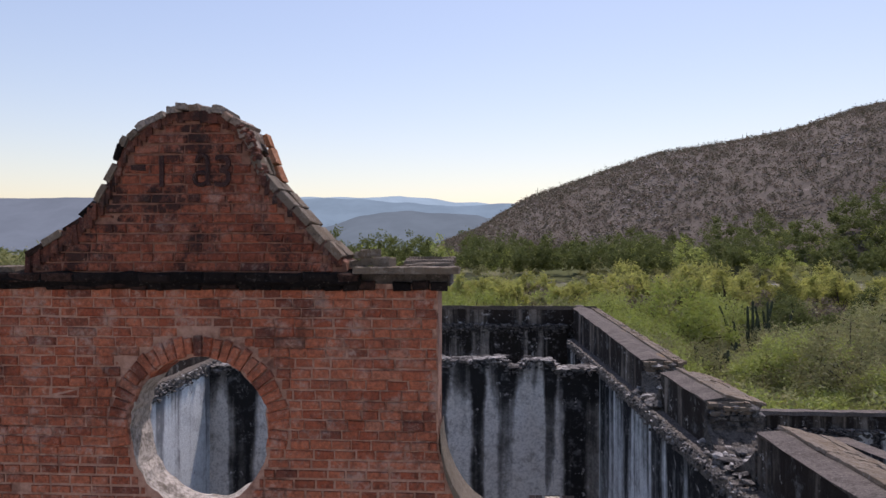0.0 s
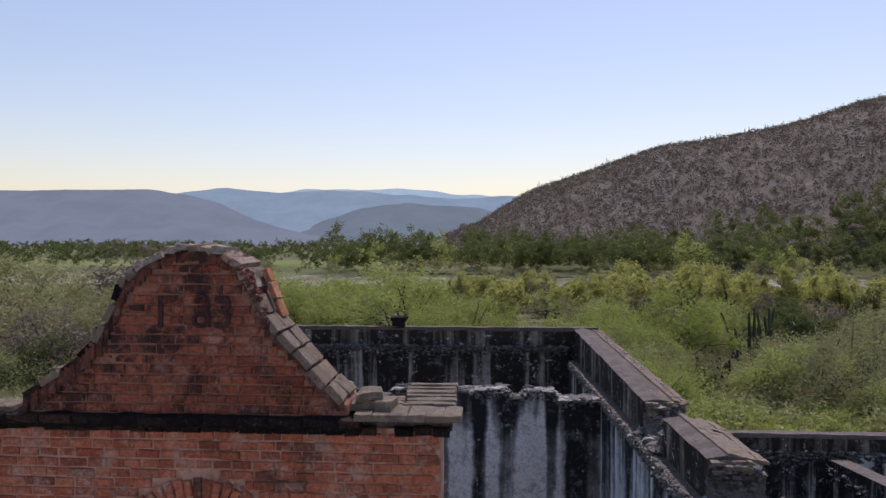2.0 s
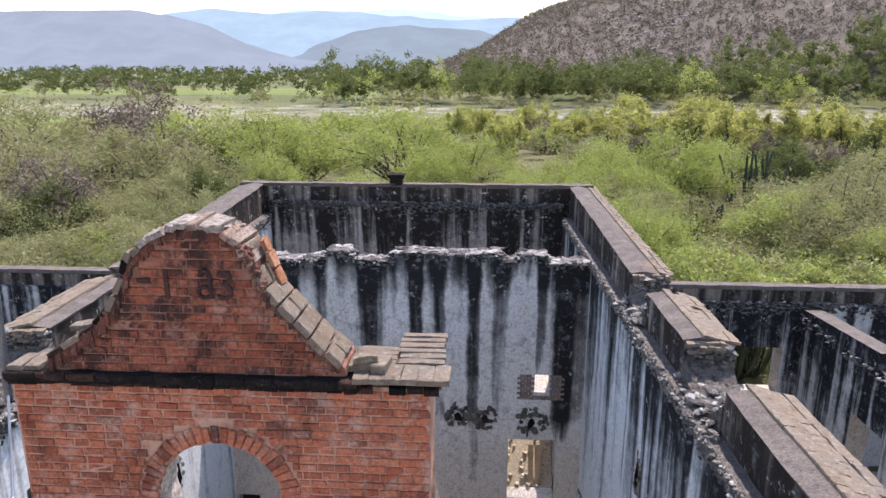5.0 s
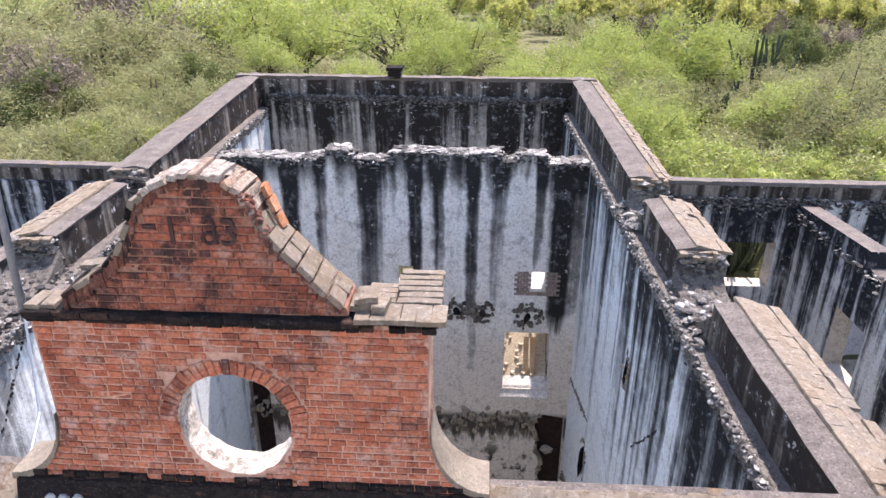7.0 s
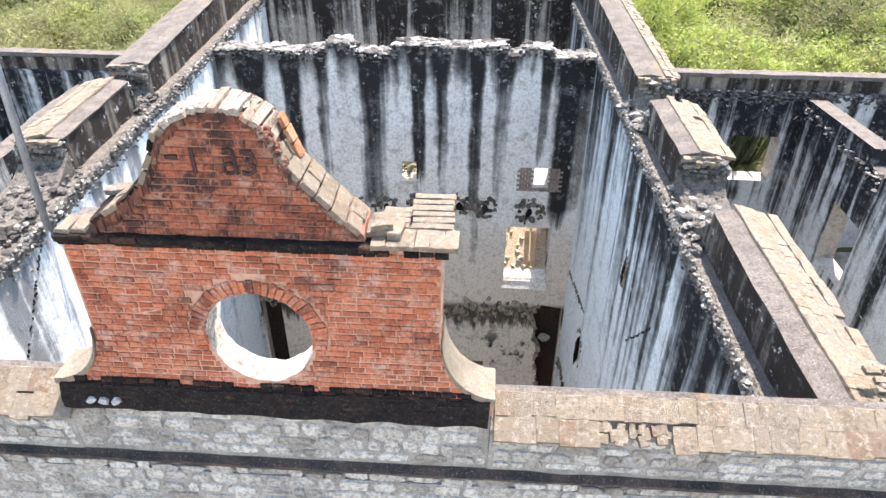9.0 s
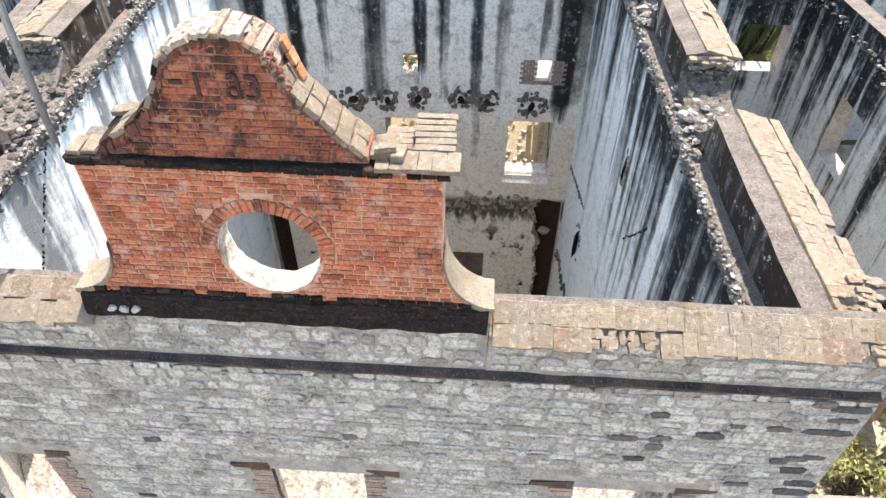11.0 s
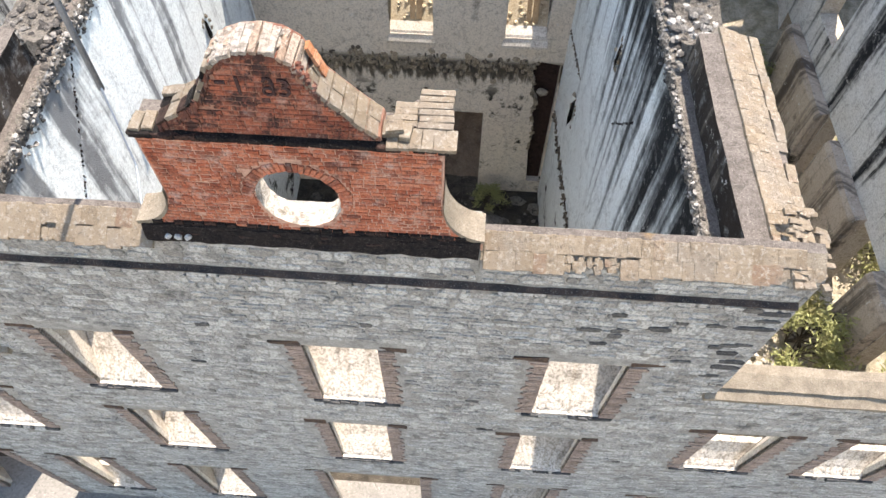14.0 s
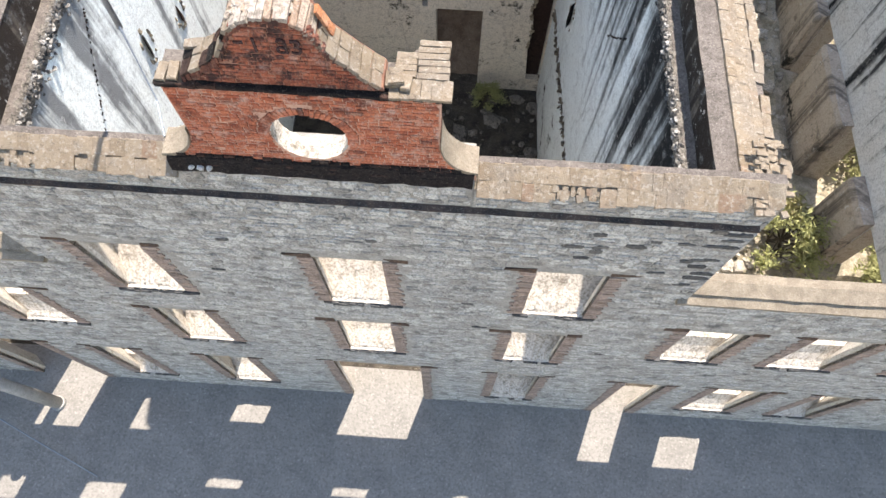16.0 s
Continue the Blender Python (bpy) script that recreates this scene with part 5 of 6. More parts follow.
for (xa, za), (xb, zb) in zip(hook, hook[1:]):
    m.tube([(-2.45 + xa, FRONT + 0.08, 24.91 + za), (-2.45 + xb, FRONT + 0.08, 24.91 + zb)], [0.02, 0.02], 6)
part("figure", m, M_INK, date)
m = Mesh()
m.box(-3.07, -2.95, FRONT + 0.07, FRONT + 0.095, 24.985, 25.03, jit=0.008)
part("figure", m, M_INK, date)


# a round post on the forecourt
post = tagged(new("round_post"), "pale round concrete post on the forecourt paving", "post")
m = Mesh()
m.tube([(-17.9, 4.35, -0.05), (-17.9, 4.35, 7.0)], [0.27, 0.24], 14)
part("shaft", m, M_POST := plain_material("pale_concrete", (0.34, 0.33, 0.32), (0.27, 0.265, 0.26), 2.0), post, smooth=True)
m = Mesh()
m.tube([(-17.9, 4.35, -0.05), (-17.9, 4.35, 0.18)], [0.36, 0.34], 14)
part("base", m, M_POST, post)


# a thin cable lying over the forecourt
cable = tagged(new("cable"), "thin grey cable slung over the forecourt paving", "cable")
m = Mesh()
m.tube([(-21.5, 4.1, 0.9), (-18.5, 2.7, 0.35), (-15.3, 1.3, 0.03)], [0.03, 0.03, 0.03], 6)
part("strand", m, M_METAL, cable)


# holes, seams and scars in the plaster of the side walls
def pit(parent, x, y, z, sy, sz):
    # the shade inside each hole is painted as a flat black lump
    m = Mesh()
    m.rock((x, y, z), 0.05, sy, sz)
    part("hole", m, M_SOOT_SHADE, parent, "flat black lump standing in for the shade of a hole", skew=True, fix=False)
    m = Mesh()
    for _ in range(14):
        a = random.uniform(0, 6.28)
        m.rock((x, y + sy * 1.1 * math.cos(a), z + sz * 1.1 * math.sin(a)), 0.04, random.uniform(0.05, 0.12), random.uniform(0.05, 0.14))
    part("hole_rim", m, M_SOCKET, parent, "broken plaster rim", skew=True, fix=False)


random.seed(91)
pit(wall_left, L_IN, 12.3, 16.3, 0.3, 0.55)
pit(wall_left, L_IN, 14.6, 15.0, 0.32, 0.5)
pit(wall_left, L_IN, 18.4, 14.6, 0.32, 0.5)
pit(wall_right, R_IN, 15.6, 17.0, 0.25, 0.5)
pit(wall_right, R_IN, 19.5, 10.5, 0.5, 0.7)
for parent, x, p, q, n, s in ((wall_right, R_IN, (23.1, 11.4), (19.3, 12.3), 60, 0.07), (wall_left, L_IN, (11.6, 20.2), (8.9, 17.3), 60, 0.04), (wall_right, R_IN, (14.2, 15.6), (12.6, 17.4), 40, 0.035), (wall_right, R_IN, (22.9, 6.6), (11.0, 8.6), 200, 0.16)):
    m = Mesh()
    for i in range(n):
        t = random.random()
        m.rock((x, p[0] + (q[0] - p[0]) * t, p[1] + (q[1] - p[1]) * t + random.gauss(0, s * 0.7)), 0.03, s * random.uniform(0.5, 1.3), s * random.uniform(0.5, 1.2))
    part("scar", m, M_SOCKET_DARK if s > 0.05 else M_SOOT_SHADE, parent, "rough dark scar in the plaster", skew=True, fix=False, kind="stuff")


# ---- vegetation ----
M_BARK = plain_material("grey_bark", (0.10, 0.08, 0.06), (0.055, 0.045, 0.035), 3.0)
LEAF = {
    "bright": leaf_material("bright_green_leaves", (0.2, 0.275, 0.045), (0.3, 0.365, 0.072), (0.22, 0.275, 0.06), (0.44, 0.58, 0.065), 0.32),
    "olive": leaf_material("olive_leaves", (0.167, 0.189, 0.0693), (0.249, 0.267, 0.115), (0.195, 0.199, 0.0924), (0.426, 0.452, 0.167), 0.3),
    "yellow": leaf_material("yellow_green_leaves", (0.185, 0.221, 0.0554), (0.259, 0.281, 0.0785), (0.175, 0.203, 0.0554), (0.554, 0.573, 0.111), 0.55),
    "dark": leaf_material("dark_green_leaves", (0.0647, 0.0878, 0.0277), (0.115, 0.143, 0.0462), (0.0832, 0.102, 0.037), (0.157, 0.203, 0.0462), 0.3, 0.25),
    "scrub": leaf_material("grey_green_scrub", (0.12, 0.111, 0.0739), (0.167, 0.148, 0.102), (0.139, 0.125, 0.0924), (0.111, 0.102, 0.0739), 0.2, 0.0),
    "dry": leaf_material("dry_twigs", (0.175, 0.143, 0.115), (0.241, 0.195, 0.157), (0.157, 0.129, 0.106), (0.185, 0.148, 0.111), 0.2, 0.0),
    "herb": leaf_material("dull_green_herbs", (0.095, 0.11, 0.045), (0.15, 0.165, 0.07), (0.12, 0.125, 0.06), (0.2, 0.22, 0.08), 0.25, 0.25),
    "hill": leaf_material("hillside_shrub_leaves", (0.09, 0.088, 0.062), (0.14, 0.132, 0.092), (0.11, 0.1, 0.078), (0.1, 0.1, 0.06), 0.2, 0.0),
}


def leaves(m, centres, count, spread, size, rs, wide=0.32):
    """Many small pointed leaf sprays round the given centres."""
    c = np.asarray(centres)
    k = rs.randint(0, len(c), count)
    p = c[k, :3] + rs.normal(0, 1, (count, 3)) * (c[k, 3:4] * spread)
    d = rs.normal(0, 1, (count, 3))
    d[:, 2] = np.abs(d[:, 2]) * 0.7
    d /= np.linalg.norm(d, axis=1)[:, None]
    s = np.cross(d, rs.normal(0, 1, (count, 3)))
    s /= np.linalg.norm(s, axis=1)[:, None] + 1e-6
    z = size * rs.uniform(0.6, 1.4, (count, 1))
    v = np.stack([p, p + d * z * 0.6 + s * z * wide, p + d * z * 1.5, p + d * z * 0.6 - s * z * wide], 1).reshape(-1, 3)
    o = len(m.v)
    m.v += [tuple(q) for q in v.tolist()]
    m.f += [(o + 4 * i, o + 4 * i + 1, o + 4 * i + 2, o + 4 * i + 3) for i in range(count)]
    m.k += [0] * count


def crown_centres(rs, h, w, n, low=0.3):
    out = []
    for _ in range(n):
        a, r = rs.uniform(0, 6.283), math.sqrt(rs.uniform(0.02, 1))
        top = h * (1 - 0.55 * r * r) * (1 + 0.1 * rs.normal())
        z = low * h + (top - low * h) * rs.uniform(0.1, 1) ** 0.25
        out.append((w / 2 * r * math.cos(a) * (1 + 0.15 * rs.normal()), w / 2 * r * math.sin(a) * (1 + 0.15 * rs.normal()), z, rs.uniform(0.5, 1.2)))
    return out


def tree(kind, h, w, count, size, seed, low=0.3, clumps=46, stems=3, label="", category="tree", name="tree"):
    rs = np.random.RandomState(seed)
    cs = crown_centres(rs, h, w, clumps, low)
    t = Mesh()
    for s in range(stems):
        a = rs.uniform(0, 6.283)
        root = Vector((0.25 * math.cos(a), 0.25 * math.sin(a), -0.3))
        fork = Vector((w * 0.12 * math.cos(a), w * 0.12 * math.sin(a), h * low * rs.uniform(0.8, 1.1)))
        t.tube([root, root.lerp(fork, 0.5) + Vector((0.1, -0.1, 0)), fork], [0.035 * h, 0.028 * h, 0.02 * h], 6)
        for c in cs[s::stems][:7]:
            q = Vector(c[:3])
            t.tube([fork, fork.lerp(q, 0.5) + Vector((0, 0, 0.12 * h)), q], [0.018 * h, 0.011 * h, 0.004 * h], 4)
    root_ob = tagged(new(name), label, category)
    part("trunk", t, M_BARK, root_ob, fix=False)
    m = Mesh()
    leaves(m, cs, count, 0.05 * w + 0.08, size, rs, 0.2 if kind == "olive" else 0.32)
    part("crown", m, LEAF[kind], root_ob, fix=False)
    return root_ob


def spot(px, d):
    """A place d metres ahead along the bearing px, counted in the tangent from the middle of the view."""
    return (px - 0.0593) * d, d


def plant(ob, px, d, s=1.0, first=False):
    x, y = spot(px, d)
    m = pose(x, y, ground_height(x, y), 0, 0, random.uniform(0, 360)) @ Matrix.Diagonal((s, s, s * random.uniform(0.9, 1.1), 1))
    if first:
        ob.matrix_basis = m
        return ob
    c = copy_thing(ob, pose(0, 0, 0))
    c.matrix_basis = m
    return c


random.seed(71)
KINDS = {
    "bright": [tree("bright", 6.6, 10.5, 12500, 0.155, 1, 0.12, 70, label="spreading mesquite tree with bright green spring leaves"), tree("bright", 6.0, 8.8, 10500, 0.15, 2, 0.1, 56, label="spreading mesquite tree with bright green spring leaves")],
    "olive": [tree("olive", 5.8, 10.0, 9500, 0.18, 3, 0.1, 66, label="olive-green thorn tree with a loose crown"), tree("olive", 4.9, 9.0, 8000, 0.17, 4, 0.05, 60, label="low olive-green thorn bush with a wide crown")],
    "dry": [tree("dry", 6.4, 7.0, 5200, 0.17, 5, 0.2, 60, 4, label="half-bare brown thorn tree")],
    "yellow": [tree("yellow", 9.0, 7.0, 5400, 0.25, 6, 0.15, 50, 2, label="slender yellow-green riverside tree"), tree("yellow", 7.5, 6.4, 4600, 0.25, 7, 0.12, 44, 2, label="slender yellow-green riverside tree")],
    "mid": [tree("bright", 5.4, 9.5, 2400, 0.36, 14, 0.08, 50, 2, label="rounded bright green tree beside the valley fields")],
    "feather": [tree("bright", 2.6, 5.6, 3600, 0.14, 18, 0.02, 46, 3, "low feathery lime-green shrub behind the ruin", "shrub", "shrub")],
    # dark crowns whose colour also stands in for shaded gaps between the trees
    "shade": [tree("dark", 5.4, 6.5, 5200, 0.17, 19, 0.1, 44, 4, label="dark dense thorn tree, also in place of shaded gaps in the thicket"), tree("dark", 4.2, 5.4, 4200, 0.16, 20, 0.05, 40, 4, label="dark dense thorn tree, also in place of shaded gaps in the thicket")],
    "shrub": [tree("olive", 2.4, 5.0, 2200, 0.15, 8, 0.02, 40, 3, "low olive-green shrub in dry grass", "shrub", "shrub"), tree("olive", 2.1, 4.6, 2000, 0.15, 9, 0.02, 36, 3, "low pale green shrub in dry grass", "shrub", "shrub")],
}
GROUPS = {"bright": "mesquite trees", "olive": "thorn trees", "dry": "bare thorn trees", "yellow": "riverside trees", "mid": "trees by the fields", "shrub": "shrubs behind the ruin", "feather": "lime-green shrubs", "shade": "dark thorn trees"}
used = set()
for k, obs in KINDS.items():
    for ob in obs:
        tagged(ob, group=GROUPS[k])


def grow(kind, px, d, s=1.0):
    i = random.randrange(len(KINDS[kind]))
    ob = KINDS[kind][i]
    plant(ob, px, d, s, (kind, i) not in used)
    used.add((kind, i))


# single trees that stand out behind the ruin
for kind, px, d, s in (("bright", 0.33, 64, 1.15), ("bright", 0.24, 70, 0.95), ("bright", -0.07, 74, 1.45), ("bright", 0.05, 72, 0.95), ("bright", -0.37, 72, 1.4), ("bright", -0.28, 76, 1.4), ("bright", -0.2, 74, 1.15),
                       ("bright", 0.17, 64, 0.8), ("olive", -0.54, 60, 1.55), ("olive", -0.46, 62, 1.45), ("dry", -0.45, 80, 1.7), ("dry", -0.41, 70, 1.55), ("olive", -0.64, 58, 1.6), ("olive", -0.63, 80, 1.9),
                       ("olive", 0.60, 52, 1.25), ("olive", 0.52, 58, 1.1), ("olive", 0.70, 58, 1.2), ("olive", 0.46, 60, 0.9), ("olive", 0.66, 70, 1.1), ("bright", 0.40, 74, 0.9), ("olive", -0.72, 62, 1.6), ("olive", -0.8, 75, 1.3),
                       ("bright", -0.12, 62, 0.7), ("bright", 0.12, 60, 0.7), ("dry", -0.6, 50, 1.0), ("olive", -0.66, 47, 0.8), ("olive", 0.78, 50, 1.1), ("olive", 0.0, 95, 1.0), ("olive", -0.1, 105, 1.1), ("mid", -0.16, 112, 1.1), ("mid", -0.23, 118, 1.0), ("bright", 0.28, 58, 0.9), ("olive", 0.36, 55, 0.8), ("olive", 0.56, 46, 0.9), ("olive", 0.74, 66, 1.2), ("olive", 0.9, 60, 1.2), ("bright", -0.02, 66, 0.9), ("bright", -0.26, 66, 0.8), ("olive", -0.5, 78, 1.3), ("olive", -0.68, 88, 1.4), ("shade", 0.39, 70, 0.9), ("shade", 0.46, 72, 1.0), ("shade", 0.31, 79, 0.9), ("shade", 0.56, 76, 1.0)):
    grow(kind, px, d, s)
for lo, hi, n in ((0.16, 0.95, 34), (-1.0, -0.33, 26)):
    for _ in range(n):
        px, d = random.uniform(lo, hi), random.uniform(38, 62)
        if not (0.34 < px < 0.5 and d < 60):
            grow(random.choice(("bright", "bright", "olive") if px > 0 else ("olive", "shade", "olive")), px, d, random.uniform(0.5, 0.95))
for _ in range(44):
    grow("yellow", random.uniform(0.2, 0.85), random.uniform(92, 150), random.uniform(0.8, 1.15))
for _ in range(14):
    grow("yellow", random.uniform(-0.05, 0.3), random.uniform(105, 160), random.uniform(0.6, 0.9))
for _ in range(12):
    grow("olive", random.uniform(-0.9, -0.45), random.uniform(75, 150), random.uniform(0.8, 1.3))
for _ in range(12):
    grow("dry", random.uniform(0.05, 0.6), random.uniform(90, 170), random.uniform(0.7, 1.1))
for _ in range(24):
    grow("mid", random.uniform(-0.3, 0.2), random.uniform(120, 215), random.uniform(0.5, 1.0))
for _ in range(70):
    grow("feather", random.uniform(0.15, 0.85), random.uniform(35, 53), random.uniform(0.6, 1.2))
for _ in range(14):
    grow("feather", random.uniform(-0.6, -0.3), random.uniform(38, 55), random.uniform(0.6, 1.1))
for _ in range(26):
    grow("shade", random.uniform(-1.0, -0.3), random.uniform(44, 85), random.uniform(0.7, 1.2))
for _ in range(9):
    grow("dry", random.uniform(-0.9, -0.35), random.uniform(48, 80), random.uniform(0.6, 1.0))
for _ in range(10):
    grow("shade", random.uniform(0.45, 0.95), random.uniform(62, 100), random.uniform(0.7, 1.1))
for _ in range(45):
    grow("shrub", random.uniform(0.16, 0.9), random.uniform(35, 58), random.uniform(0.7, 1.5))
for _ in range(50):
    grow("shrub", random.uniform(-0.95, -0.33), random.uniform(35, 55), random.uniform(0.7, 1.5))
for _ in range(35):
    grow("shrub", random.uniform(-0.6, 0.6), random.uniform(60, 100), random.uniform(0.8, 1.5))


# dense wood along the river and tree lines in the valley, too many to count
def wood(name, kind, spots, leaf, count, label):
    rs = np.random.RandomState(len(spots))
    m, t = Mesh(), Mesh()
    for x, y, h, w in spots:
        g = ground_height(x, y)
        cs = [(x + a, y + b, g + c, r * 0.8) for a, b, c, r in crown_centres(rs, h, w, 14, 0.12)]
        leaves(m, cs, count, 0.075 * w, leaf, rs)
    tagged(part(name, m, LEAF[kind], fix=False), label, "trees", kind="stuff")


rs = np.random.RandomState(5)


def belt_of(n, p0, p1, d0, d1, h0, h1):
    out = []
    for _ in range(n):
        x, y = spot(rs.uniform(p0, p1), rs.uniform(d0, d1))
        h = rs.uniform(h0, h1)
        out.append((x, y, h, h * rs.uniform(0.8, 1.2)))
    return out


wood("river_wood", "dark", belt_of(190, -0.16, 0.8, 300, 390, 13, 23), 0.75, 1000, "dense dark green wood along the dry river")
wood("river_wood_green", "bright", belt_of(36, -0.16, 0.8, 296, 380, 11, 18), 0.75, 700, "brighter green trees in the wood along the dry river")
wood("river_wood_edge", "olive", belt_of(40, -0.1, 0.75, 300, 330, 5, 10), 0.6, 360, "olive-green trees at the river wood's edge")
wood("valley_trees", "dark", belt_of(150, -0.75, -0.12, 330, 760, 8, 15), 0.85, 380, "dark tree lines between valley fields")
wood("valley_bushes", "olive", belt_of(34, -0.75, 0.1, 250, 420, 4, 9), 0.7, 200, "olive bushes on the valley floor")
wood("meadow_bushes", "olive", belt_of(150, -0.25, 0.85, 85, 170, 2, 5), 0.4, 170, "low yellow-green bushes between the trees")
wood("far_scrub", "dark", belt_of(220, -0.8, 0.05, 800, 1500, 10, 18), 2.4, 70, "far dark scrub at the foot of the ridges")
wood("river_bushes", "olive", belt_of(55, 0.0, 0.8, 160, 290, 2.5, 6), 0.5, 160, "low bushes beside the dry river bed")


# scrub of the near hill
def hill_scrub():
    rs = np.random.RandomState(9)
    for kind, n, name in (("dry", 8500, "hill_scrub"), ("scrub", 7500, "hill_bushes"), ("hill", 3600, "hill_shrubs")):
        m, cs = Mesh(), []
        for _ in range(n):
            x, y = spot(rs.uniform(0.0, 0.95), rs.uniform(400, 760))
            h = rs.uniform(1.2, 3.2)
            cs.append((x, y, ground_height(x, y) + h * 0.4, h * 0.5))
        leaves(m, cs, n * 10, 0.85, 0.95, rs)
        tagged(part(name, m, LEAF[kind], fix=False), "dry scrub scattered over the stony hill", "scrub", kind="stuff")
    m = Mesh()
    for _ in range(4200):
        a = rs.uniform(0.12, 0.8)
        x, y = spot(a, rs.uniform(440, 620))
        if noise.noise((x * 0.012, y * 0.012, 7)) > 0.08:
            s = rs.uniform(0.3, 1.3)
            m.rock((x, y, ground_height(x, y)), s * 1.6, s, s * 0.6)
    tagged(part("hill_rocks", m, M_HILLROCK, fix=False), "pale grey rocks on the dry hillside", "rocks", kind="stuff")


M_HILLROCK = plain_material("pale_rock", (0.34, 0.31, 0.30), (0.22, 0.20, 0.19), 0.4)
random.seed(81)
hill_scrub()


def low_cover():
    """Dry grass and low herbs between the bushes."""
    rs = np.random.RandomState(12)
    for kind, n, name, lab in (("herb", 2600, "low_herbs", "green herbs and grass between the bushes"), ("olive", 1400, "dry_grass", "yellow-green grass behind the ruin")):
        cs = []
        for _ in range(n):
            x, y = spot(rs.uniform(-0.95, 0.95), 33 + 60 * rs.uniform(0, 1) ** 1.6)
            if y > 32.5:
                cs.append((x, y, ground_height(x, y) + 0.25, rs.uniform(0.4, 1.0)))
        m = Mesh()
        leaves(m, cs, n * 30, 0.5, 0.26, rs, 0.12)
        tagged(part(name, m, LEAF[kind], fix=False), lab, "grass", kind="stuff")


low_cover()

# columnar cacti behind the ruin
M_CACTUS = plain_material("dark_cactus_skin", (0.035, 0.05, 0.025), (0.06, 0.07, 0.04), 3.0)


def cactus(seed, n, h):
    rs = np.random.RandomState(seed)
    ob = tagged(new("columnar_cactus"), "dark green columnar cactus with many upright arms", "cactus", "columnar cacti")
    for _ in range(n):
        a, r = rs.uniform(0, 6.28), rs.uniform(0.2, 1.9)
        x, y, hh = r * math.cos(a), r * math.sin(a), h * rs.uniform(0.5, 1.0)
        m = Mesh()
        k = rs.uniform(1.1, 1.6)
        m.tube([(x * 0.3, y * 0.3, -0.1), (x * 0.8, y * 0.8, hh * 0.25), (x * 1.05, y * 1.05, hh * 0.6), (x * k, y * k, hh), (x * k, y * k, hh + 0.12)], [0.11, 0.14, 0.14, 0.11, 0.02], 8)
        part("arm", m, M_CACTUS, ob, smooth=True)
    return ob


for px, d, n, h, sd in ((0.379, 54.5, 26, 3.3, 1), (0.368, 55.5, 8, 3.9, 3), (0.42, 59, 20, 3.2, 2), (0.44, 64, 10, 6.5, 4), (0.47, 67, 10, 6.5, 5), (0.40, 78, 8, 6, 11), (0.43, 32.7, 20, 5.5, 6), (0.452, 32.5, 20, 5.5, 8), (0.475, 32.7, 20, 5.5, 9), (0.585, 32.7, 18, 5.0, 7), (0.61, 32.6, 16, 5.0, 10)):
    x, y = spot(px, d)
    s = 1 if d > 40 else 0.5
    cactus(sd, n, h).matrix_basis = pose(x, y, ground_height(x, y)) @ Matrix.Diagonal((s, s, s, 1))
m = Mesh()
rs = np.random.RandomState(3)
for _ in range(45):
    x, y = spot(rs.uniform(0.1, 0.7), rs.uniform(600, 720))
    g = ground_height(x, y)
    m.tube([(x, y, g), (x, y, g + rs.uniform(4, 8))], [0.28, 0.2], 5)
tagged(part("hill_cacti", m, M_CACTUS, fix=False), "tall thin cacti along the hill's crest", "cacti", kind="stuff")

# bushes in the roofless rooms
KINDS["room"] = [tree("olive", 2.2, 2.6, 2600, 0.15, 33, 0.1, 26, 3, "small leafy bush growing in the roofless rooms", "bush", "bush")]
KINDS["room"][0].matrix_basis = pose(13.5, 12.3, 5.0) @ Matrix.Scale(1.25, 4)
for x, y, z, s in ((1.05, 22.0, 0.3, 0.6), (-2.68, 23.3, 15.55, 0.22), (8.3, 14.0, 5.3, 0.8), (11.5, 18.0, 5.3, 0.9), (9.0, 21.0, 5.5, 1.2), (17.8, 17.0, 5.2, 1.3), (17.9, 14.5, 5.2, 1.2), (18.2, 20.5, 5.2, 1.3), (17.8, 10.5, 4, 1.3), (10.5, 24, 5, 1.3), (12.5, 26, 5, 1.4)):
    c = copy_thing(KINDS["room"][0], pose(0, 0, 0))
    c.matrix_basis = pose(x, y, z, 0, 0, x * 50) @ Matrix.Diagonal((s, s, s, 1))
random.seed(123)
m = Mesh()
for _ in range(900):
    x, y = random.uniform(6.8, 14.4), random.uniform(8.8, 26)
    s = random.uniform(0.05, 0.3) * random.random() + 0.04
    m.rock((x, y, ground_height(x, y) + s * 0.2), s * 1.3, s, s * 0.7)
tagged(part("wing_rubble", m, M_SOCKET_PALE := stone_material("pale_fallen_rubble", ((0.40, 0.36, 0.30), (0.50, 0.46, 0.40), (0.28, 0.24, 0.19)), 0.5), fix=False), "pale fallen rubble on the roofless wing's floor", "rubble", kind="stuff")
m = Mesh()
for _ in range(260):
    x, y = random.uniform(-8.5, 3.9), random.uniform(8.0, 22.8)
    s = random.uniform(0.06, 0.5) * random.random() + 0.05
    m.rock((x, y, s * 0.15), s * 1.3, s, s * 0.6)
tagged(part("hall_rubble", m, M_CORE, fix=False), "grey fallen stones on the roofless hall's dark floor", "rubble", kind="stuff")
bare = tree("dry", 3.2, 3.2, 1300, 0.14, 44, 0.1, 30, 4, "bare tangled brown shrub in the roofless wing", "shrub", "bare_shrub")
bare.matrix_basis = pose(9.2, 16.5, 5.4)

# the farm shed in the fields
shed = tagged(new("farm_shed"), "small open farm shed with a pale metal roof", "shed")
sx, sy = spot(-0.275, 185)
g = ground_height(sx, sy)
m = Mesh()
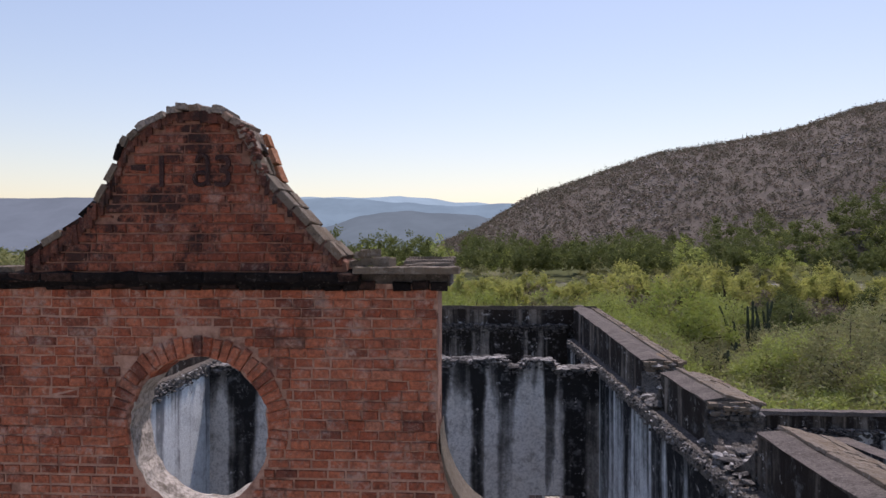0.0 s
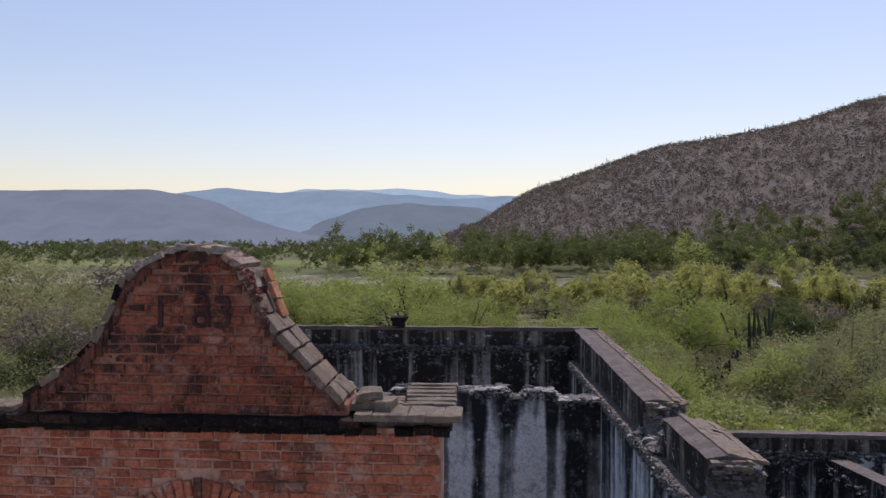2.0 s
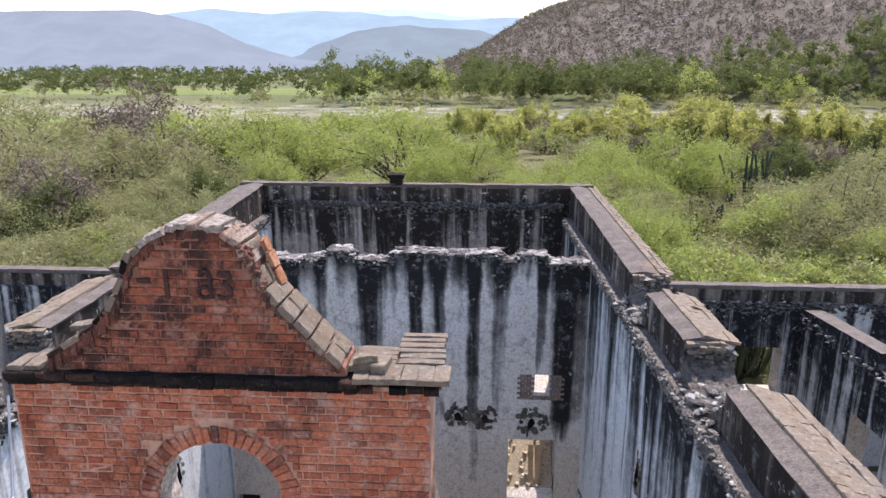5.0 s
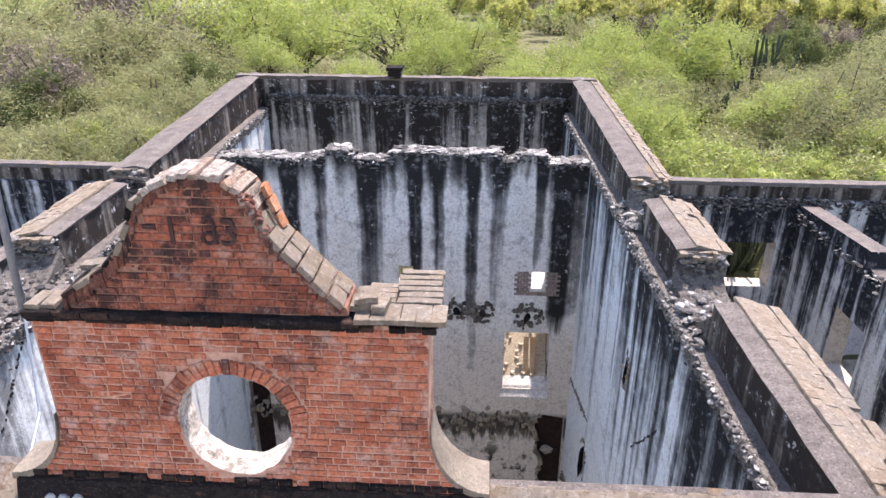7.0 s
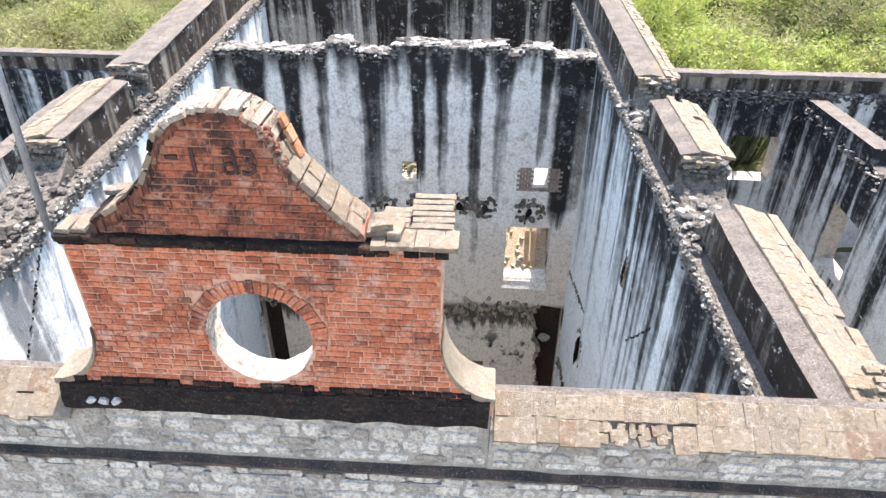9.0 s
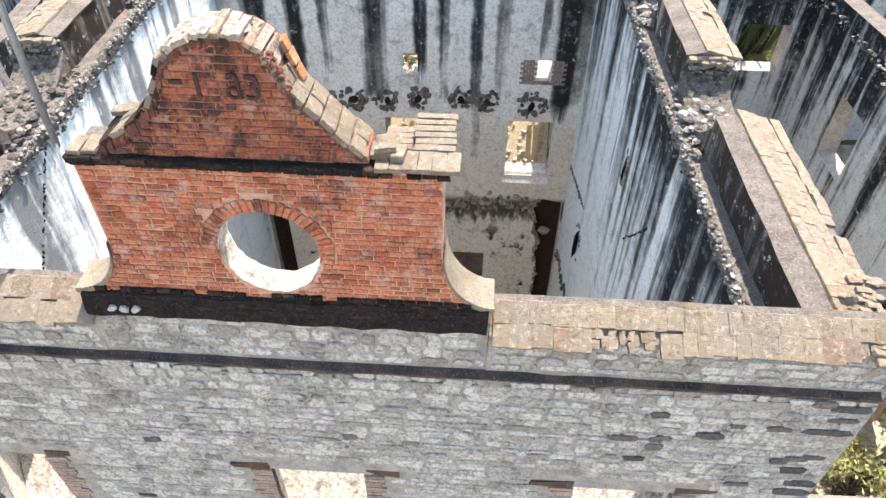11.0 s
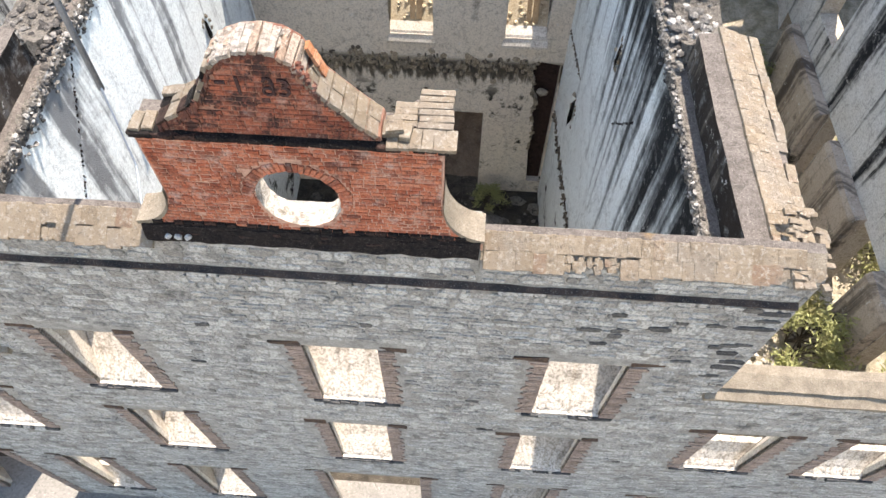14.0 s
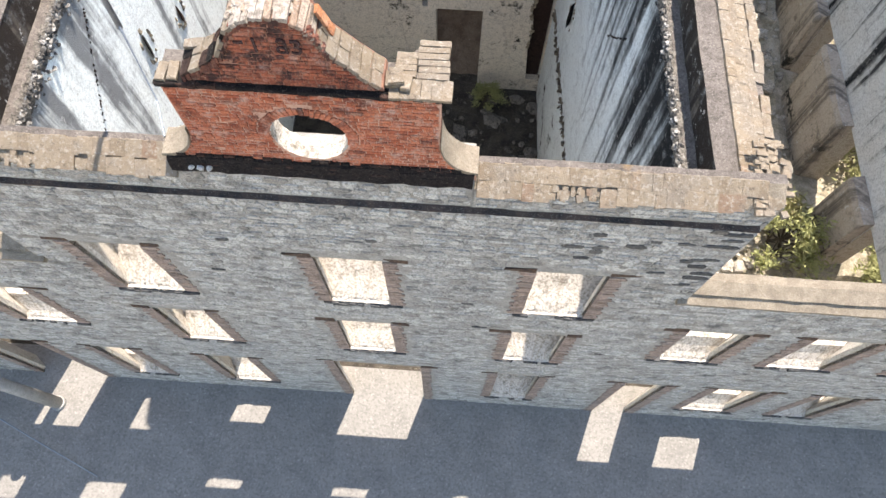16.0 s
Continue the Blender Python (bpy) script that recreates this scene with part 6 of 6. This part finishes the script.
m.add([(sx - 5, sy - 2, g + 2.6), (sx + 5, sy - 2, g + 2.6), (sx + 5, sy + 3, g + 3.3), (sx - 5, sy + 3, g + 3.3), (sx - 5, sy - 2, g + 2.5), (sx + 5, sy - 2, g + 2.5), (sx + 5, sy + 3, g + 3.2), (sx - 5, sy + 3, g + 3.2)], [(0, 1, 2, 3), (4, 7, 6, 5), (0, 4, 5, 1), (1, 5, 6, 2), (2, 6, 7, 3), (3, 7, 4, 0)])
part("roof", m, M_WHITE, shed, "pale metal roof")
for dx in (-4.6, 0, 4.6):
    for dy in (-1.6, 2.6):
        m = Mesh()
        m.box(sx + dx - 0.12, sx + dx + 0.12, sy + dy - 0.12, sy + dy + 0.12, g, g + 2.7)
        part("post", m, M_TIMBER, shed)
m = Mesh()
m.box(sx - 4.6, sx + 3.5, sy + 2.4, sy + 2.6, g, g + 2.6)
part("back_wall", m, M_TIMBER, shed)


# ---- bricks, coping bricks and facing stones ----
random.seed(51)
HEADERS = [brick_data("brick", M_BRICK) for _ in range(12)]
GABLES = [brick_data("gable_brick", M_BRICK_GABLE) for _ in range(12)]


def courses(z0, z1, span, hole=None, header=True):
    """Bricks course by course: (x0, x1, z0, z1)."""
    out, z, i = [], z0, 0
    while z < z1 - 0.03:
        h = random.uniform(0.081, 0.094)
        a, b = span(z + h / 2)
        x = a - (0.08 if i % 2 else 0)
        while x < b - 0.02:
            w = random.uniform(0.145, 0.2) if header else random.choice((0.11, 0.2, 0.22, 0.24)) * random.uniform(0.92, 1.08)
            if random.random() < 0.1:
                w = 0.26
            p, q = max(a, x), min(b, x + w)
            x += w
            bits = [(p, q)]
            if hole:
                dz = max(0, abs(z + h / 2 - hole[1]) - h / 2)
                if z < hole[1]:
                    dz /= 1.16
                keep = hole[2] if z > hole[1] - 0.2 else hole[2] - 0.17
                if dz < keep:
                    e = math.sqrt(keep ** 2 - dz ** 2)
                    bits = [(p, min(q, hole[0] - e)), (max(p, hole[0] + e), q)]
            out += [(s, t, z, z + h) for s, t in bits if t - s > 0.045]
        z, i = z + h, i + 1
    return out


def brickwork(name, spots, kinds, parent, y, single, label):
    """The first bricks as pieces of their own, the others joined."""
    rest = Mesh()
    for i, (a, b, z0, z1) in enumerate(spots):
        j = 0.012
        proud = random.gauss(0, 0.004) - (0.006 if random.random() < 0.05 else 0)
        proud -= 0.018
        if i < single:
            ob = lay("brick", random.choice(kinds), parent, ((a + b) / 2, y - proud, (z0 + z1) / 2), (b - a - 0.009, 0.06, z1 - z0 - j), (0, random.gauss(0, 0.006), random.gauss(0, 0.01)))
        else:
            c, d, e, f = a + 0.0045, b - 0.0045, z0 + j / 2, z1 - j / 2
            yy, g = y - proud, 0.008
            rest.add([(c, yy, e), (d, yy, e), (d, yy, f), (c, yy, f), (c + g, yy - 0.03, e + g), (d - g, yy - 0.03, e + g), (d - g, yy - 0.03, f - g), (c + g, yy - 0.03, f - g)],
                     [(0, 4, 5, 1), (1, 5, 6, 2), (2, 6, 7, 3), (3, 7, 4, 0), (4, 7, 6, 5)])
    if rest.v:
        part("brickwork", rest, kinds[0].materials[0], parent, label, fix=True, kind="stuff")


def attic_span(z):
    if z > 22.75:
        return -4.43, -0.40
    t = math.asin(min(1, (22.75 - z) / 0.85))
    e = 1 - math.cos(t)
    return -4.43 - 0.68 * e, -0.40 + 0.62 * e


spots = courses(21.88, 23.96, attic_span, (OX, OZ, OR + 0.195))
spots.sort(key=lambda s: -s[2])
brickwork("attic_brick", spots, HEADERS, attic, FRONT + 0.1, 300, "weathered red header bricks")


def gable_span(z):
    xs = [x for x in np.linspace(-4.05, -1.06, 300) if gable_top(x) - 0.1 > z]
    return (xs[0] + 0.03, xs[-1] - 0.03) if xs else (0, 0)


brickwork("gable_brick", courses(24.1, 25.5, gable_span, None, False), GABLES, gable, FRONT + 0.1, 300, "stained red bricks")
# voussoirs round the window
for i in range(54):
    a = 2 * math.pi * (i + 0.5) / 54
    if math.sin(a) < -0.24:
        continue
    r = OR + 0.095 + random.uniform(-0.01, 0.01)
    lay("voussoir", random.choice(HEADERS), attic, (OX + r * math.cos(a), FRONT + 0.108, OZ + r * math.sin(a)), (0.17 + random.uniform(-0.03, 0.03), 0.07, 0.074), (0, -a, 0))


# coping bricks on the front parapets
def front_coping(parent, x0, x1, left_out=(), level=21.46):
    for row, (y0, y1) in enumerate(((-0.1, 0.165), (0.15, 0.41))):
        x = x0
        while x < x1 - 0.05:
            w = random.uniform(0.16, 0.32)
            mid = x + w / 2
            if any(a < mid < b and row == r for a, b, r in left_out):
                for _ in range(4):
                    y = FRONT + random.uniform(-0.04, 0.12)
                    lay("broken_brick", random.choice(COPING), parent, (x + w * random.random(), y, level + (y - FRONT) * 0.6 - 0.005), (random.uniform(0.07, 0.13), random.uniform(0.1, 0.2), 0.07), (0.54, random.uniform(-0.08, 0.08), random.uniform(-0.3, 0.3)))
            else:
                y = FRONT + (y0 + y1) / 2 + random.uniform(-0.015, 0.015) - (0.03 if row == 0 and random.random() < 0.3 else 0)
                z = level + (y - FRONT) * 0.6 + 0.012
                lay("coping_brick", random.choice(COPING), parent, (mid, y, z + random.uniform(-0.008, 0.008)), (w * 1.01, (y1 - y0) * 1.2, 0.07), (0.54 + random.uniform(-0.02, 0.02), random.uniform(-0.03, 0.03), random.uniform(-0.03, 0.03)))
            x += w


front_coping(parapet_front_right, 0.28, R_OUT, ((1.55, 2.45, 0), (5.0, 5.7, 0), (5.35, 5.7, 1)))
for _ in range(46):
    x, y = random.uniform(5.15, 5.78), random.uniform(5.62, 7.0)
    lay("broken_brick", random.choice(COPING), parapet_front_right, (x, y, 21.5 + min(0.16, (y - FRONT) * 0.25) - max(0, x - 5.3) * 0.35), (random.uniform(0.1, 0.24), random.uniform(0.08, 0.14), 0.07), (random.uniform(-0.1, 0.2), random.uniform(0.0, 0.3), random.uniform(-0.25, 0.25)))
front_coping(parapet_front_left, L_OUT, -5.2, ((-6.9, -6.6, 0), (-10.3, -9.6, 0), (-8.4, -7.6, 0)))


# coping bricks on the side parapets, sloping outwards
def side_coping(parent, a0, a1, face, out, sign, rows=(0, 1, 2, 3)):
    for row in rows:
        y = a0
        while y < a1 - 0.05:
            w = random.uniform(0.13, 0.3)
            if random.random() > 0.012:
                d = 0.38 + 0.19 * row + 0.095
                x = face + sign * d
                yy = y + w / 2
                tip = 0.06 * random.random() if row == 3 else 0
                z = CAP + 0.06 - 0.22 * (d - 0.36) + 0.03 + rise(yy)
                lay("coping_brick", random.choice(COPING), parent, (x + sign * tip - SKEW * (yy - 5.75), yy, z + random.uniform(-0.006, 0.006)), (0.2, w, 0.06), (random.uniform(-0.02, 0.02), sign * (0.21 + random.uniform(-0.025, 0.025)), random.uniform(-0.03, 0.03)))
            y += w


for ob, (a, b) in zip(par_r[:2], R_BLOCKS):
    side_coping(ob, a, b, R_PAR, R_OUT, 1)
side_coping(par_r[2], *R_BLOCKS[2], R_PAR, R_OUT, 1, (2, 3))
side_coping(par_l[1], *L_BLOCKS[1], L_PAR, L_OUT, -1)


# facing stones of the front
def blocked(x0, x1, z0, z1, opens):
    return any(x1 > o[0] - 0.42 and x0 < o[1] + 0.42 and z1 > o[2] - 0.1 and z0 < o[3] + 0.22 for o in opens)


def facing(parent, x0, x1, z0, z1, opens, y, singles, label):
    rest, z, near = Mesh(), z0, 0
    while z < z1 - 0.08:
        h = min(random.uniform(0.09, 0.2) if z < 19.4 else random.uniform(0.13, 0.25), z1 - z)
        x = x0 + random.uniform(0, 0.05)
        while x < x1 - 0.1:
            w = min(random.uniform(0.16, 0.56), x1 - x)
            za, zb = z + random.uniform(-0.035, 0.02), z + h + random.uniform(-0.03, 0.04)
            if not blocked(x, x + w, za, zb, opens):
                if singles and near < 300 and x > singles[0] and x + w < singles[1] and za > singles[2]:
                    near += 1
                    lay("stone", random.choice(STONES), parent, (x + w / 2, y, (za + zb) / 2), (w - 0.02, random.uniform(0.01, 0.03), zb - za - 0.012))
                else:
                    rest.face_stone(x + 0.008, x + w - 0.008, za + 0.006, zb - 0.006, y, random.uniform(0.006, 0.022))
            x += w
        z += h
    part("stonework", rest, M_FACADE, parent, label, fix=True, kind="stuff")


STONES = []
for _ in range(8):
    m = Mesh()
    m.face_stone(-0.5, 0.5, -0.5, 0.5, 0.0, 1.0)
    STONES.append(m.data("stone", M_FACADE))
random.seed(61)
facing(wall_front, L_OUT, R_OUT, 0.02, 20.5, [*WINDOWS, DOOR], FRONT, (-5.0, 4.9, 18.3), "grey rubble stones with recessed mortar")
facing(wall_front_right, R_OUT, 19.0, 0.02, 16.25, SIDE_R, FRONT, None, "grey rubble stones with recessed mortar")
facing(wall_front_left, -22.0, L_OUT, 0.02, 16.25, SIDE_L, FRONT, None, "grey rubble stones with recessed mortar")
base = bpy.data.objects["wall_attic_base"]
facing(base, -5.1, 0.2, 20.76, 21.6, [], FRONT + 0.03, (-5.2, 0.3, 20.0), "grey rubble stones")
facing(parapet_front_right, 0.24, R_OUT, 20.76, 21.42, [], FRONT + 0.02, (0, 6, 20), "grey rubble stones")
facing(parapet_front_left, L_OUT, -5.14, 20.76, 21.42, [], FRONT + 0.02, (-12, 6, 20), "grey rubble stones")
# black-stained quoins at the right-hand corner
z, i = 16.9, 0
while z < 20.3:
    w = (0.75 if i % 2 else 0.4) * random.uniform(0.7, 1.25)
    q = Mesh()
    q.face_stone(R_OUT - w + random.uniform(-0.1, 0.1), R_OUT - random.choice((0.01, 0.01, 0.35)), z, z + random.uniform(0.12, 0.24), FRONT - 0.012, 0.018)
    if random.random() < 0.72:
        part("quoin", q, M_QUOIN, wall_front, "black-stained corner stone")
    z, i = z + 0.3, i + 1
# single stones with a black crust, mostly near that corner and under the string course
random.seed(97)
M_CRUST = stone_material("dark_crusted_stone", ((0.06, 0.06, 0.062), (0.11, 0.108, 0.105), (0.16, 0.15, 0.14)), 0.6, 3.0)
for k in range(26):
    x = random.uniform(2.0, 5.2) if k < 18 else random.uniform(-9.5, 5.0)
    z = random.uniform(17.8, 20.3) if k < 18 else random.uniform(7.5, 20.2)
    if not blocked(x, x + 0.5, z, z + 0.2, WINDOWS):
        q = Mesh()
        q.face_stone(x, x + random.uniform(0.2, 0.5), z, z + random.uniform(0.1, 0.2), FRONT - 0.012, 0.022)
        part("stained_stone", q, M_CRUST, wall_front, "black-crusted rubble stone")
